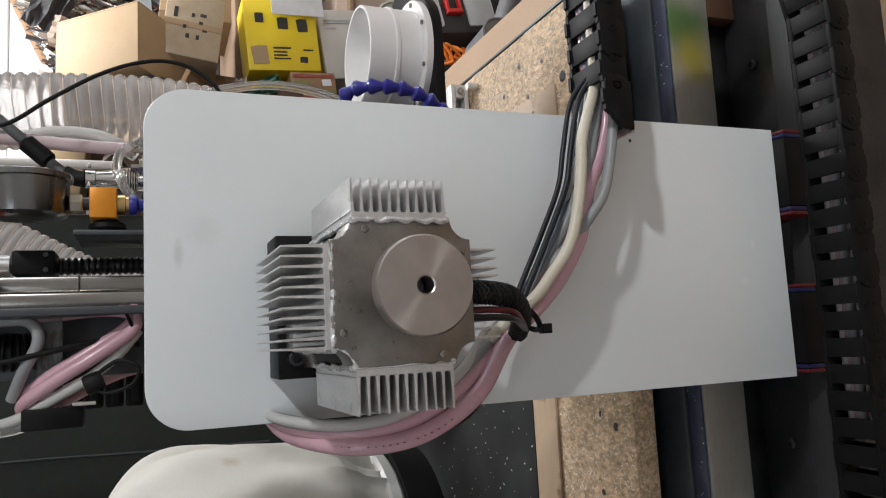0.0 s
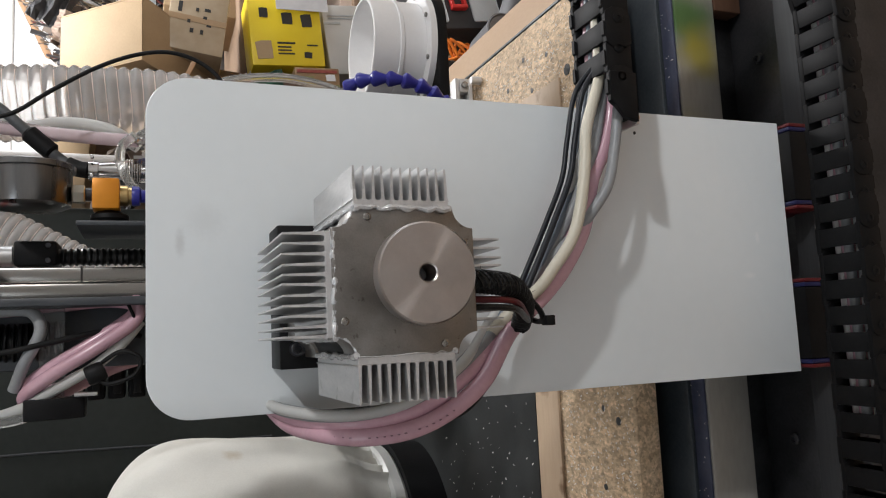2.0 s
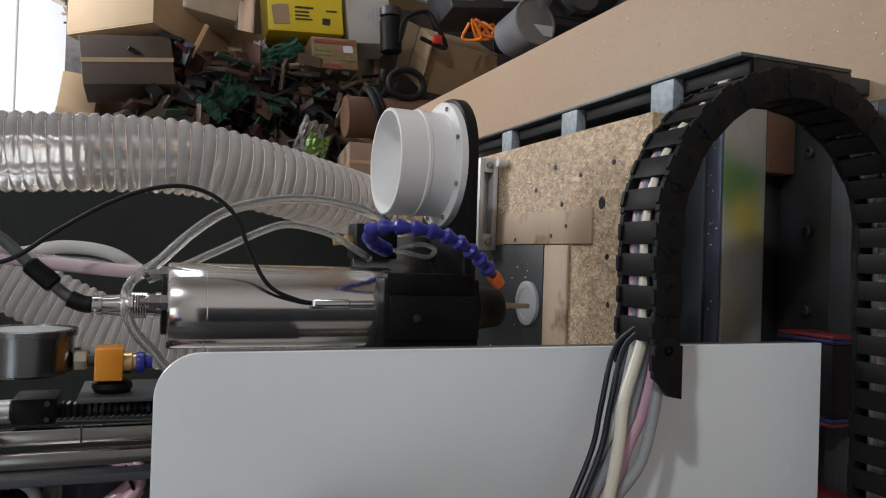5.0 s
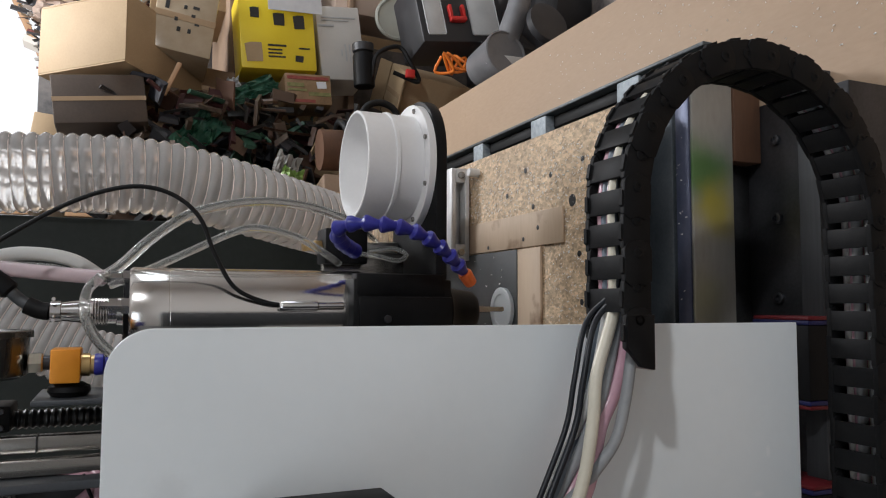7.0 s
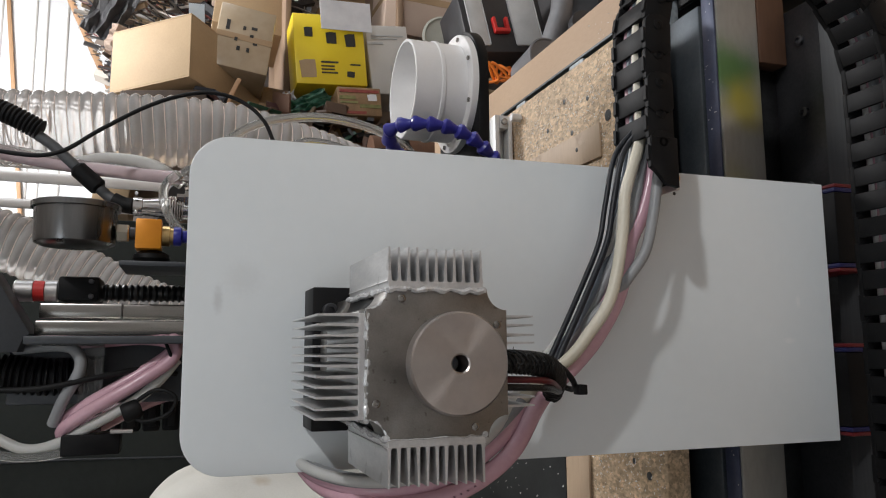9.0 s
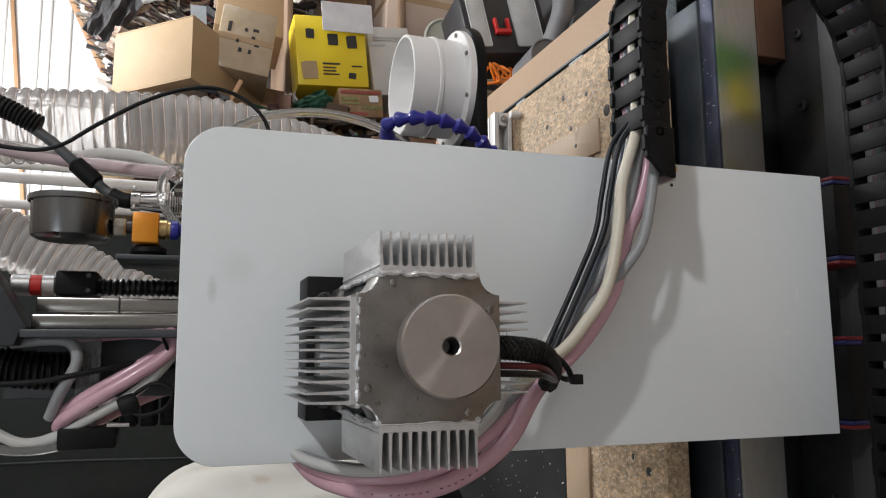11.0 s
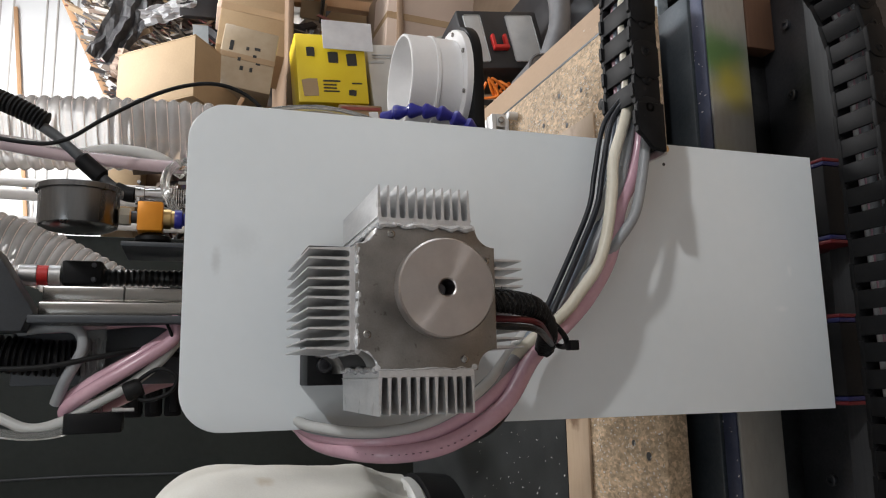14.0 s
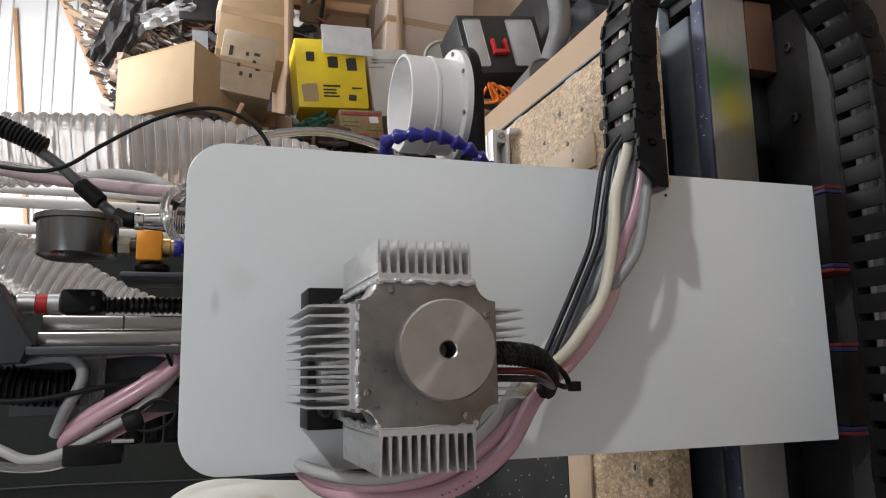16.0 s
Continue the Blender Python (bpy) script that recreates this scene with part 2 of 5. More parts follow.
def smudge_glint(m, centre, stretch, radius, colour, most):
    """A ragged spot of another colour on a material."""
    n, l = m.node_tree.nodes, m.node_tree.links
    p = n["Principled BSDF"]
    tc, mp, ln, no, ad, mr, mx = (n.new("ShaderNode" + k) for k in ("TexCoord", "Mapping", "VectorMath", "TexNoise", "Math", "MapRange", "Mix"))
    mp.inputs["Scale"].default_value = stretch
    mp.inputs["Location"].default_value = [-c * q for c, q in zip(centre, stretch)]
    l.new(tc.outputs["Object"], mp.inputs[0])
    ln.operation = "LENGTH"
    l.new(mp.outputs[0], ln.inputs[0])
    no.inputs["Scale"].default_value, no.inputs["Detail"].default_value = 500, 4
    l.new(tc.outputs["Object"], no.inputs["Vector"])
    ad.operation = "MULTIPLY_ADD"
    ad.inputs[1].default_value = radius * 0.7
    l.new(no.outputs["Fac"], ad.inputs[0])
    l.new(ln.outputs["Value"], ad.inputs[2])
    mr.interpolation_type = "SMOOTHSTEP"
    mr.inputs["From Min"].default_value, mr.inputs["From Max"].default_value = radius * 0.5, radius * 1.5
    mr.inputs["To Min"].default_value, mr.inputs["To Max"].default_value = most, 0.0
    l.new(ad.outputs[0], mr.inputs["Value"])
    mx.data_type = "RGBA"
    l.new(mr.outputs[0], mx.inputs["Factor"])
    l.new(p.inputs["Base Color"].links[0].from_socket, mx.inputs["A"])
    mx.inputs["B"].default_value = (*colour, 1)
    l.new(mx.outputs["Result"], p.inputs["Base Color"])


smudge_glint(M["acrylic"], (0.001, 0.15, 1.217), (0.5, 0.2, 1.4), 0.0042, (0.52, 0.53, 0.53), 0.5)
smudge_glint(M["acrylic"], (0.012, 0.15, 1.205), (0.7, 0.2, 0.7), 0.008, (0.60, 0.62, 0.62), 0.3)
# Two pale spots paint reflected highlights onto the plate's lower end.
smudge_glint(M["acrylic"], (-0.02, 0.15, 0.866), (1.4, 0.2, 0.6), 0.0035, (0.86, 0.87, 0.87), 0.6)
smudge_glint(M["acrylic"], (0.005, 0.15, 0.857), (0.6, 0.2, 1.3), 0.003, (0.86, 0.87, 0.87), 0.6)


def tinted_reflections():
    """Dull aluminium with painted green and yellow reflections, each with a ragged soft edge."""
    m = surf("reflection_tinted_aluminium", (0.29, 0.278, 0.25), (0.40, 0.385, 0.345), 18, (0.38, 0.6), 0.3, 0.1, 300, (0.3, 1, 1))
    n, l = m.node_tree.nodes, m.node_tree.links
    p = n["Principled BSDF"]
    base = p.inputs["Base Color"].links[0].from_socket
    tc, no = n.new("ShaderNodeTexCoord"), n.new("ShaderNodeTexNoise")
    no.inputs["Scale"].default_value, no.inputs["Detail"].default_value = 45, 4
    l.new(tc.outputs["Object"], no.inputs["Vector"])
    for centre, radius, colour, most in (((0.193, 0.231, 0.829), 0.036, (0.07, 0.17, 0.035), 0.9), ((0.165, 0.231, 0.817), 0.032, (0.44, 0.36, 0.05), 0.85), ((0.10, 0.231, 0.829), 0.03, (0.34, 0.33, 0.17), 0.5)):
        mp, ln, ad, mr, mx = n.new("ShaderNodeMapping"), n.new("ShaderNodeVectorMath"), n.new("ShaderNodeMath"), n.new("ShaderNodeMapRange"), n.new("ShaderNodeMix")
        mp.inputs["Location"].default_value = [-c for c in centre]
        mp.inputs["Scale"].default_value = (1, 0.6, 1)
        mp.inputs["Location"].default_value[1] = -centre[1] * 0.6
        l.new(tc.outputs["Object"], mp.inputs[0])
        ln.operation = "LENGTH"
        l.new(mp.outputs[0], ln.inputs[0])
        ad.operation = "MULTIPLY_ADD"
        ad.inputs[1].default_value = 0.022
        l.new(no.outputs["Fac"], ad.inputs[0])
        l.new(ln.outputs["Value"], ad.inputs[2])
        mr.interpolation_type = "SMOOTHSTEP"
        mr.inputs["From Min"].default_value, mr.inputs["From Max"].default_value = radius * 0.45, radius * 1.35
        mr.inputs["To Min"].default_value, mr.inputs["To Max"].default_value = most, 0.0
        l.new(ad.outputs[0], mr.inputs["Value"])
        mx.data_type = "RGBA"
        l.new(mr.outputs[0], mx.inputs["Factor"])
        l.new(base, mx.inputs["A"])
        mx.inputs["B"].default_value = (*colour, 1)
        base = mx.outputs["Result"]
    l.new(base, p.inputs["Base Color"])
    return m


# Beam metal whose green and yellow tints imitate reflections.
M["film"] = tinted_reflections()
M["alu_white"] = surf("matt_bright_aluminium", (0.60, 0.60, 0.60), (0.72, 0.72, 0.71), 40, (0.4, 0.55), 0.3, 0.15)
M["joint"] = surf("dusty_blue_grey_joint", (0.22, 0.26, 0.29), (0.44, 0.48, 0.50), 160, (0.5, 0.7), 0.2, 0.3)
M["rail_paint"] = surf("worn_dark_paint", (0.035, 0.042, 0.045), (0.10, 0.115, 0.12), 60, (0.35, 0.55), 0.2, 0.2, wear=((0.34, 0.38, 0.40), 70, 0.66))
M["spindle_steel"] = surf("polished_spindle_steel", (0.84, 0.81, 0.77), (0.92, 0.89, 0.85), 30, (0.12, 0.20), 1, 0.03, 500, (1, 1, 0.05))
M["navy_strip"] = surf("dusty_blue_steel_strip", (0.045, 0.055, 0.10), (0.09, 0.105, 0.16), 40, (0.3, 0.5), 0.4, 0.15)
M["white_card"] = surf("scuffed_white_card", (0.56, 0.545, 0.51), (0.68, 0.66, 0.62), 9, (0.45, 0.65), 0, 0.1)
M["mid_grey"] = surf("moulded_grey_plastic", (0.13, 0.13, 0.135), (0.19, 0.19, 0.195), 20, (0.35, 0.5), 0, 0.15)
M["card_pale"] = surf("pale_pink_card", (0.50, 0.385, 0.31), (0.60, 0.48, 0.40), 7, (0.6, 0.8), 0, 0.15)
M["print_red"] = surf("faded_red_print", (0.22, 0.04, 0.035), (0.32, 0.08, 0.06), 90, (0.4, 0.6), 0, 0.05)
M["print_olive"] = surf("faded_olive_print", (0.14, 0.15, 0.05), (0.26, 0.25, 0.10), 90, (0.4, 0.6), 0, 0.05)
M["print_brown"] = surf("varnished_brown_card", (0.19, 0.12, 0.06), (0.34, 0.22, 0.12), 30, (0.35, 0.55), 0, 0.1)
M["sage"] = surf("pale_sage_plastic", (0.38, 0.385, 0.33), (0.46, 0.465, 0.41), 12, (0.35, 0.5), 0, 0.1)
M["frosted"] = clear("scratched_acrylic", (0.9, 0.92, 0.92), 0.3, 1.4, 0.55)
M["print_mauve"] = surf("mauve_print", (0.16, 0.07, 0.10), (0.22, 0.10, 0.14), 60, (0.3, 0.5), 0, 0)

M["pale_tube"] = clear("pale_pink_tube", (0.86, 0.70, 0.73), 0.12, 1.3, 0.35)
# Card darkened to carry the shade on the large box's underside.
M["kraft_shade"] = surf("shaded_side_card", (0.055, 0.040, 0.031), (0.095, 0.068, 0.050), 7, (0.55, 0.75), 0, 0.15, 200)
M["rail_steel"] = surf("oiled_rail_steel", (0.022, 0.023, 0.025), (0.055, 0.057, 0.06), 25, (0.45, 0.62), 0.2, 0.08, 500, (0.05, 1, 1), spec=0.25)
M["foil"] = surf("grey_foil", (0.075, 0.075, 0.08), (0.15, 0.15, 0.155), 40, (0.45, 0.7), 0.0, 0.3, 200, dist=0.001)
M["blue_label"] = surf("pale_blue_label", (0.50, 0.58, 0.64), (0.62, 0.69, 0.74), 60, (0.4, 0.6), 0, 0.05)
M["tan_tape"] = surf("tan_packing_tape", (0.38, 0.265, 0.155), (0.46, 0.33, 0.205), 9, (0.15, 0.3), 0, 0.1)
M["milky"] = clear("milky_pvc_tube", (0.80, 0.80, 0.77), 0.25, 1.3, 0.35)
M["clear_sheet"] = clear("clear_acrylic_sheet", (0.82, 0.84, 0.83), 0.06, 1.15, 0.9)
M["dark_grey"] = surf("dark_grey_jacket", (0.06, 0.065, 0.07), (0.1, 0.105, 0.11), 40, (0.4, 0.55), 0, 0.05)
M["case_steel"] = surf("brushed_gauge_steel", (0.17, 0.172, 0.172), (0.25, 0.25, 0.248), 30, (0.22, 0.36), 1, 0.05, 600, (0.1, 1, 1))
M["nickel"] = surf("nickel_plate", (0.62, 0.58, 0.48), (0.72, 0.68, 0.58), 30, (0.25, 0.35), 1, 0.05)
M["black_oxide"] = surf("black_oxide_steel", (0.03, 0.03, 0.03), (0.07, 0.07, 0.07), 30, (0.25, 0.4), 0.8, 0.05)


def island(name, stops):
    """Each loose piece takes one of several tones."""
    m = surf(name, (0.1, 0.1, 0.1), (0.2, 0.2, 0.2), 30, (0.25, 0.6), 0.1, 0.2)
    n, l = m.node_tree.nodes, m.node_tree.links
    g, r = n.new("ShaderNodeNewGeometry"), n.new("ShaderNodeValToRGB")
    r.color_ramp.interpolation = "CONSTANT"
    while len(r.color_ramp.elements) < len(stops):
        r.color_ramp.elements.new(0.5)
    for k, c in enumerate(stops):
        r.color_ramp.elements[k].position, r.color_ramp.elements[k].color = k / len(stops), (*c, 1)
    l.new(g.outputs["Random Per Island"], r.inputs[0])
    l.new(r.outputs[0], n["Principled BSDF"].inputs["Base Color"])
    return m


M["island"] = island("dark_scrap_pieces", [(0.03, 0.03, 0.03), (0.10, 0.05, 0.03), (0.02, 0.02, 0.025), (0.09, 0.055, 0.035), (0.05, 0.015, 0.015), (0.03, 0.08, 0.05), (0.06, 0.06, 0.065), (0.02, 0.018, 0.018), (0.11, 0.08, 0.06)])
M["island_light"] = island("shelf_pieces", [(0.05, 0.05, 0.055), (0.34, 0.25, 0.16), (0.10, 0.10, 0.11), (0.46, 0.42, 0.37), (0.18, 0.13, 0.10), (0.28, 0.26, 0.245), (0.22, 0.07, 0.06), (0.56, 0.52, 0.47), (0.08, 0.075, 0.075), (0.20, 0.16, 0.13)])

# builders
def ob_of(name, bm, mat, smooth=True):
    me = bpy.data.meshes.new(name)
    bm.normal_update()
    bm.to_mesh(me)
    bm.free()
    me.materials.append(M[mat])
    if smooth:
        me.polygons.foreach_set("use_smooth", [True] * len(me.polygons))
        me.set_sharp_from_angle(angle=radians(38))
    return new(name, me)


def thing(name, at, label, category, group="", kind=""):
    ob = new(name)
    ob.empty_display_size = 0.02
    ob.location = at
    return tagged(ob, label, category, group, kind)


def part(name, bm, mat, parent, label="", smooth=True):
    ob = ob_of(name, bm, mat, smooth)
    ob.parent = parent
    base = parent.location if parent.parent is None else Vector((0, 0, 0))
    ob.matrix_parent_inverse = Matrix.Translation(-base)
    return tagged(ob, label)


def solo(name, bm, mat, label, category, group="", kind="", smooth=True):
    return tagged(ob_of(name, bm, mat, smooth), label, category, group, kind)


def B():
    return bmesh.new()


def box(bm, lo, hi, bevel=0.0, m=None):
    vs = [bm.verts.new((x, y, z)) for x in (lo[0], hi[0]) for y in (lo[1], hi[1]) for z in (lo[2], hi[2])]
    fs = [bm.faces.new([vs[i] for i in q]) for q in ((0, 1, 3, 2), (4, 6, 7, 5), (0, 4, 5, 1), (2, 3, 7, 6), (0, 2, 6, 4), (1, 5, 7, 3))]
    out = vs
    if bevel:
        es = list({e for f in fs for e in f.edges})
        r = bmesh.ops.bevel(bm, geom=es, offset=bevel, segments=2, affect="EDGES", profile=0.5)
        out = list({v for f in r["faces"] for v in f.verts} | {v for v in vs if v.is_valid})
    if m is not None:
        bmesh.ops.transform(bm, matrix=m, verts=out)
    return bm


def frame_of(d):
    d = Vector(d).normalized()
    a = Vector((0, 0, 1)) if abs(d.z) < 0.9 else Vector((1, 0, 0))
    u = d.cross(a).normalized()
    return u, d.cross(u).normalized(), d


def lathe(bm, at, axis, profile, seg=32, close=True):
    """Turns a profile of (along, radius) about an axis."""
    u, v, d = frame_of(axis)
    at = Vector(at)
    rings = []
    for s, r in profile:
        rings.append([bm.verts.new(at + d * s + (u * math.cos(a) + v * math.sin(a)) * r) for a in (2 * math.pi * k / seg for k in range(seg))])
    for p, q in zip(rings, rings[1:]):
        for k in range(seg):
            bm.faces.new((p[k], p[(k + 1) % seg], q[(k + 1) % seg], q[k]))
    if close:
        bm.faces.new(rings[0][::-1])
        bm.faces.new(rings[-1])
    return bm


def rod(bm, a, b, r, seg=16, bevel=0.0):
    a, b = Vector(a), Vector(b)
    n = (b - a).length
    e = bevel or min(r, n) * 0.12
    return lathe(bm, a, b - a, [(0, r - e), (e, r), (n - e, r), (n, r - e)], seg)


def smooth_path(pts, step=8):
    """Catmull-Rom through the points."""
    p = [Vector(q) for q in pts]
    p = [2 * p[0] - p[1]] + p + [2 * p[-1] - p[-2]]
    out = []
    for a, b, c, d in zip(p, p[1:], p[2:], p[3:]):
        for k in range(step):
            t = k / step
            out.append(0.5 * ((2 * b) + (c - a) * t + (2 * a - 5 * b + 4 * c - d) * t * t + (3 * b - a - 3 * c + d) * t ** 3))
    return out + [p[-2]]


def sweep(bm, pts, radius, seg=12, step=8, ridge=None, caps=True, fine=0):
    """A tube along a smooth path; ridge(distance) scales the radius."""
    path = smooth_path(pts, step) if step else [Vector(q) for q in pts]
    if fine:
        total = [0.0]
        for a, b in zip(path, path[1:]):
            total.append(total[-1] + (b - a).length)
        n = int(total[-1] / fine)
        res, j = [], 0
        for k in range(n + 1):
            s = total[-1] * k / n
            while j < len(path) - 2 and total[j + 1] < s:
                j += 1
            res.append(path[j].lerp(path[j + 1], (s - total[j]) / max(1e-9, total[j + 1] - total[j])))
        path = res
    u = None
    rings, s = [], 0.0
    for i, q in enumerate(path):
        d = (path[min(i + 1, len(path) - 1)] - path[max(i - 1, 0)]).normalized()
        u = frame_of(d)[0] if u is None else (u - d * u.dot(d)).normalized()
        v = d.cross(u)
        s += (q - path[i - 1]).length if i else 0
        r = radius * (ridge(s) if ridge else 1)
        rings.append([bm.verts.new(q + (u * math.cos(a) + v * math.sin(a)) * r) for a in (2 * math.pi * k / seg for k in range(seg))])
    for p, q in zip(rings, rings[1:]):
        for k in range(seg):
            bm.faces.new((p[k], p[(k + 1) % seg], q[(k + 1) % seg], q[k]))
    if caps:
        bm.faces.new(rings[0][::-1])
        bm.faces.new(rings[-1])
    return bm


def prism(bm, poly, lo, hi, axis="y", bevel=0.0):
    """A polygon in the two other axes, made thick along an axis."""
    def at(a, b, c):
        return {"x": (c, a, b), "y": (a, c, b), "z": (a, b, c)}[axis]
    p, q = ([bm.verts.new(at(a, b, c)) for a, b in poly] for c in (lo, hi))
    fs = [bm.faces.new(p), bm.faces.new(q[::-1])]
    n = len(poly)
    for k in range(n):
        fs.append(bm.faces.new((p[k], q[k], q[(k + 1) % n], p[(k + 1) % n])))
    bmesh.ops.recalc_face_normals(bm, faces=fs)
    if bevel:
        bmesh.ops.bevel(bm, geom=list(fs[0].edges) + list(fs[1].edges), offset=bevel, segments=2, affect="EDGES", profile=0.5)
    return bm


def rounded(x0, z0, x1, z1, r, n=8):
    """A rectangle with corner radii r = (low-left, low-right, high-right, high-left)."""
    out = []
    for (cx, cz, a0), rr in zip(((x0, z0, 180), (x1, z0, 270), (x1, z1, 0), (x0, z1, 90)), r):
        sx, sz = (1 if cx == x0 else -1), (1 if cz == z0 else -1)
        if rr <= 0:
            out.append((cx, cz))
            continue
        for k in range(n + 1):
            a = radians(a0 + 90 * k / n)
            out.append((cx + sx * rr + rr * math.cos(a), cz + sz * rr + rr * math.sin(a)))
    return out

# ---- room ----
def slab(name, lo, hi, mat, label, category, kind="structure"):
    return solo(name, box(B(), lo, hi), mat, label, category, kind=kind, smooth=False)


slab("floor", (-3.5, -2.2, -0.1), (5.0, 6.0, 0), "floor", "worn pale board workshop floor", "floor")
slab("ceiling", (-3.5, -2.2, 2.6), (5.0, 6.0, 2.7), "wall", "plain white workshop ceiling", "ceiling")
slab("wall_west", (-3.6, -2.2, 0), (-3.5, 6.0, 2.6), "wall", "plain pale sheet wall", "wall")
slab("wall_east", (5.0, -2.2, 0), (5.1, 6.0, 2.6), "wall", "plain pale sheet wall", "wall")
slab("wall_south", (-3.5, -2.3, 0), (5.0, -2.2, 2.6), "wall", "plain pale sheet wall behind the bench", "wall")
wn = slab("wall_north", (-3.5, 4.6, 0), (5.0, 4.7, 2.6), "wall", "brightly lit white sheet wall with battens", "wall")

# ---- workbench and machine base ----
bench = thing("workbench", (-0.0106, 0.5571, 0.7001), "pale board workbench littered with fine chips", "workbench")
part("top", box(B(), (-0.8206, -0.0477, 0.6569), (0.4545, 1.3671, 0.7001), 0.003), "board", bench)
for x in (-0.76, 0.37):
    for y in (0.02, 1.15):
        part("leg", box(B(), (x, y, 0), (x + 0.07, y + 0.07, 0.6565), 0.003), "board", bench)

base = thing("gantry_router", (0, 0.5, 0.74), "steel and aluminium router base with linear rail", "machine base")
part("aluminium_beam", box(B(), (-0.72, 0.2310, 0.8000), (0.2715, 0.2475, 0.8400), 0.0022), "film", base, "dull aluminium beam with painted green and yellow reflections")
part("blue_strip", box(B(), (-0.72, 0.2325, 0.8402), (0.262, 0.2470, 0.8420), 0.0005), "navy_strip", base, "dusty dark blue steel strip")
part("steel_tube", box(B(), (-0.72, 0.2520, 0.7010), (0.2560, 0.2990, 0.8410), 0.002), "tube_steel", base, "blue-grey steel tube")
part("wooden_packer", box(B(), (0.204, 0.2305, 0.7724), (0.2650, 0.2475, 0.7996), 0.0015), "brown_wood", base, "red-brown wooden packer with sawn end")
# Dark sheet in place of the packer's length that lies in shadow.
part("packer_shade", box(B(), (-0.72, 0.2440, 0.7724), (0.2035, 0.2475, 0.7996), 0.0008), "black_oxide", base, "dark sheet standing in for the packer's shaded length")
part("rail_beam", box(B(), (-0.72, 0.153, 0.7010), (0.250, 0.2475, 0.772), 0.0015), "dark_steel", base, "dark steel rail beam")
part("rail_ledge", box(B(), (-0.72, 0.1600, 0.7721), (0.248, 0.1880, 0.7724), 0), "steel_paint", base)
b = B()
prism(b, [(0.165, 0.7725), (0.183, 0.7725), (0.183, 0.777), (0.1805, 0.780), (0.1835, 0.785), (0.1825, 0.788), (0.1655, 0.788), (0.1645, 0.785), (0.1675, 0.780), (0.165, 0.777)], -0.70, 0.245, "x")
part("linear_rail", b, "rail_steel", base, "ground steel linear rail")
for k in range(12):
    x = 0.220 - 0.06 * k
    part("rail_bolt", lathe(B(), (x, 0.2160, 0.772), (0, 0, 1), [(0, 0.0042), (0.003, 0.0042), (0.0034, 0.0036), (0.0034, 0.0022), (0.0012, 0.0021)], 12), "dark_steel", base)
part("end_rail", box(B(), (0.2722, 0.2191, 0.7282), (0.2855, 0.9459, 0.8264), 0.0012), "black_oxide", base, "dark steel end channel")
part("rail_flange", box(B(), (0.2857, 0.2191, 0.7282), (0.2890, 0.9459, 0.8385), 0.0008), "rail_paint", base, "dusty dark channel flange")
JOINTS = ((0.2958, 0.326), (0.4459, 0.4761), (0.5917, 0.6176), (0.7386, 0.7623))
for y0, y1 in JOINTS:
    part("rail_joint", box(B(), (0.2544, y0, 0.8267), (0.2855, y1, 0.8380), 0.0012), "joint", base, "dusty pale blue-grey joint")
for (_, y0), (y1, _) in zip(((0, 0.218),) + JOINTS, JOINTS):
    part("slot_plug", box(B(), (0.2728, y0 + 0.002, 0.8267), (0.2847, y1 - 0.002, 0.8297), 0.0012), "rubber", base, "black slot filler")
for y in (0.30, 0.80):
    part("end_post", box(B(), (0.2728, y, 0.701), (0.2852, y + 0.03, 0.7279), 0.001), "steel_paint", base)
part("end_post", box(B(), (0.2728, 0.225, 0.701), (0.2852, 0.255, 0.7279), 0.001), "steel_paint", base)
bed = thing("machine_bed", (-0.0106, 0.6651, 0.8621), "flake board router bed with drilled holes and chips", "machine bed")
part("flake_board", box(B(), (-0.7882, 0.2644, 0.861), (0.2481, 0.9459, 0.8815), 0.0012), "flake", bed)
part("hardboard_sheet", box(B(), (-0.7882, 0.421, 0.8821), (0.146, 0.9454, 0.8853), 0.0006), "sheet", bed, "dark smooth cutting sheet")
part("edge_strip", box(B(), (-0.7882, 0.3778, 0.8821), (0.146, 0.4202, 0.8848), 0.0006), "strip_wood", bed, "planed wood edging strip")
part("end_strip", box(B(), (0.1471, 0.3411, 0.8821), (0.1784, 0.9135, 0.8842), 0.0006), "strip_wood", bed, "planed wood edging strip")
part("bed_support", box(B(), (-0.7882, 0.301, 0.7012), (0.2443, 0.8811, 0.8599), 0.002), "steel_paint", bed, "dark steel support frame")
for x, y, r in [(0.1817, 0.3292, 0.0053), (0.2087, 0.3638, 0.0026), (0.2195, 0.4092, 0.0026), (0.2, 0.4459, 0.0026), (0.1838, 0.3951, 0.0026), (0.1363, 0.3195, 0.0026), (0.1374, 0.3012, 0.0026), (0.0964, 0.3163, 0.0026), (0.0996, 0.2925, 0.0026), (0.0564, 0.3174, 0.0026), (0.0132, 0.313, 0.0026), (-0.1153, 0.3087, 0.0026), (-0.124, 0.2882, 0.0034), (-0.179, 0.313, 0.0026), (0.2141, 0.313, 0.0026), (0.1633, 0.3822, 0.0021), (0.1547, 0.4092, 0.0021), (0.1514, 0.4826, 0.0021)]:
    z = 0.8817 if x > 0.1795 or y < 0.339 else 0.8844
    part("drill_hole", lathe(B(), (x, y, z), (0, 0, 1), [(0, r), (0.0002, r), (0.0003, r * 0.75)], 14), "ink", bed, "dark drilled hole")


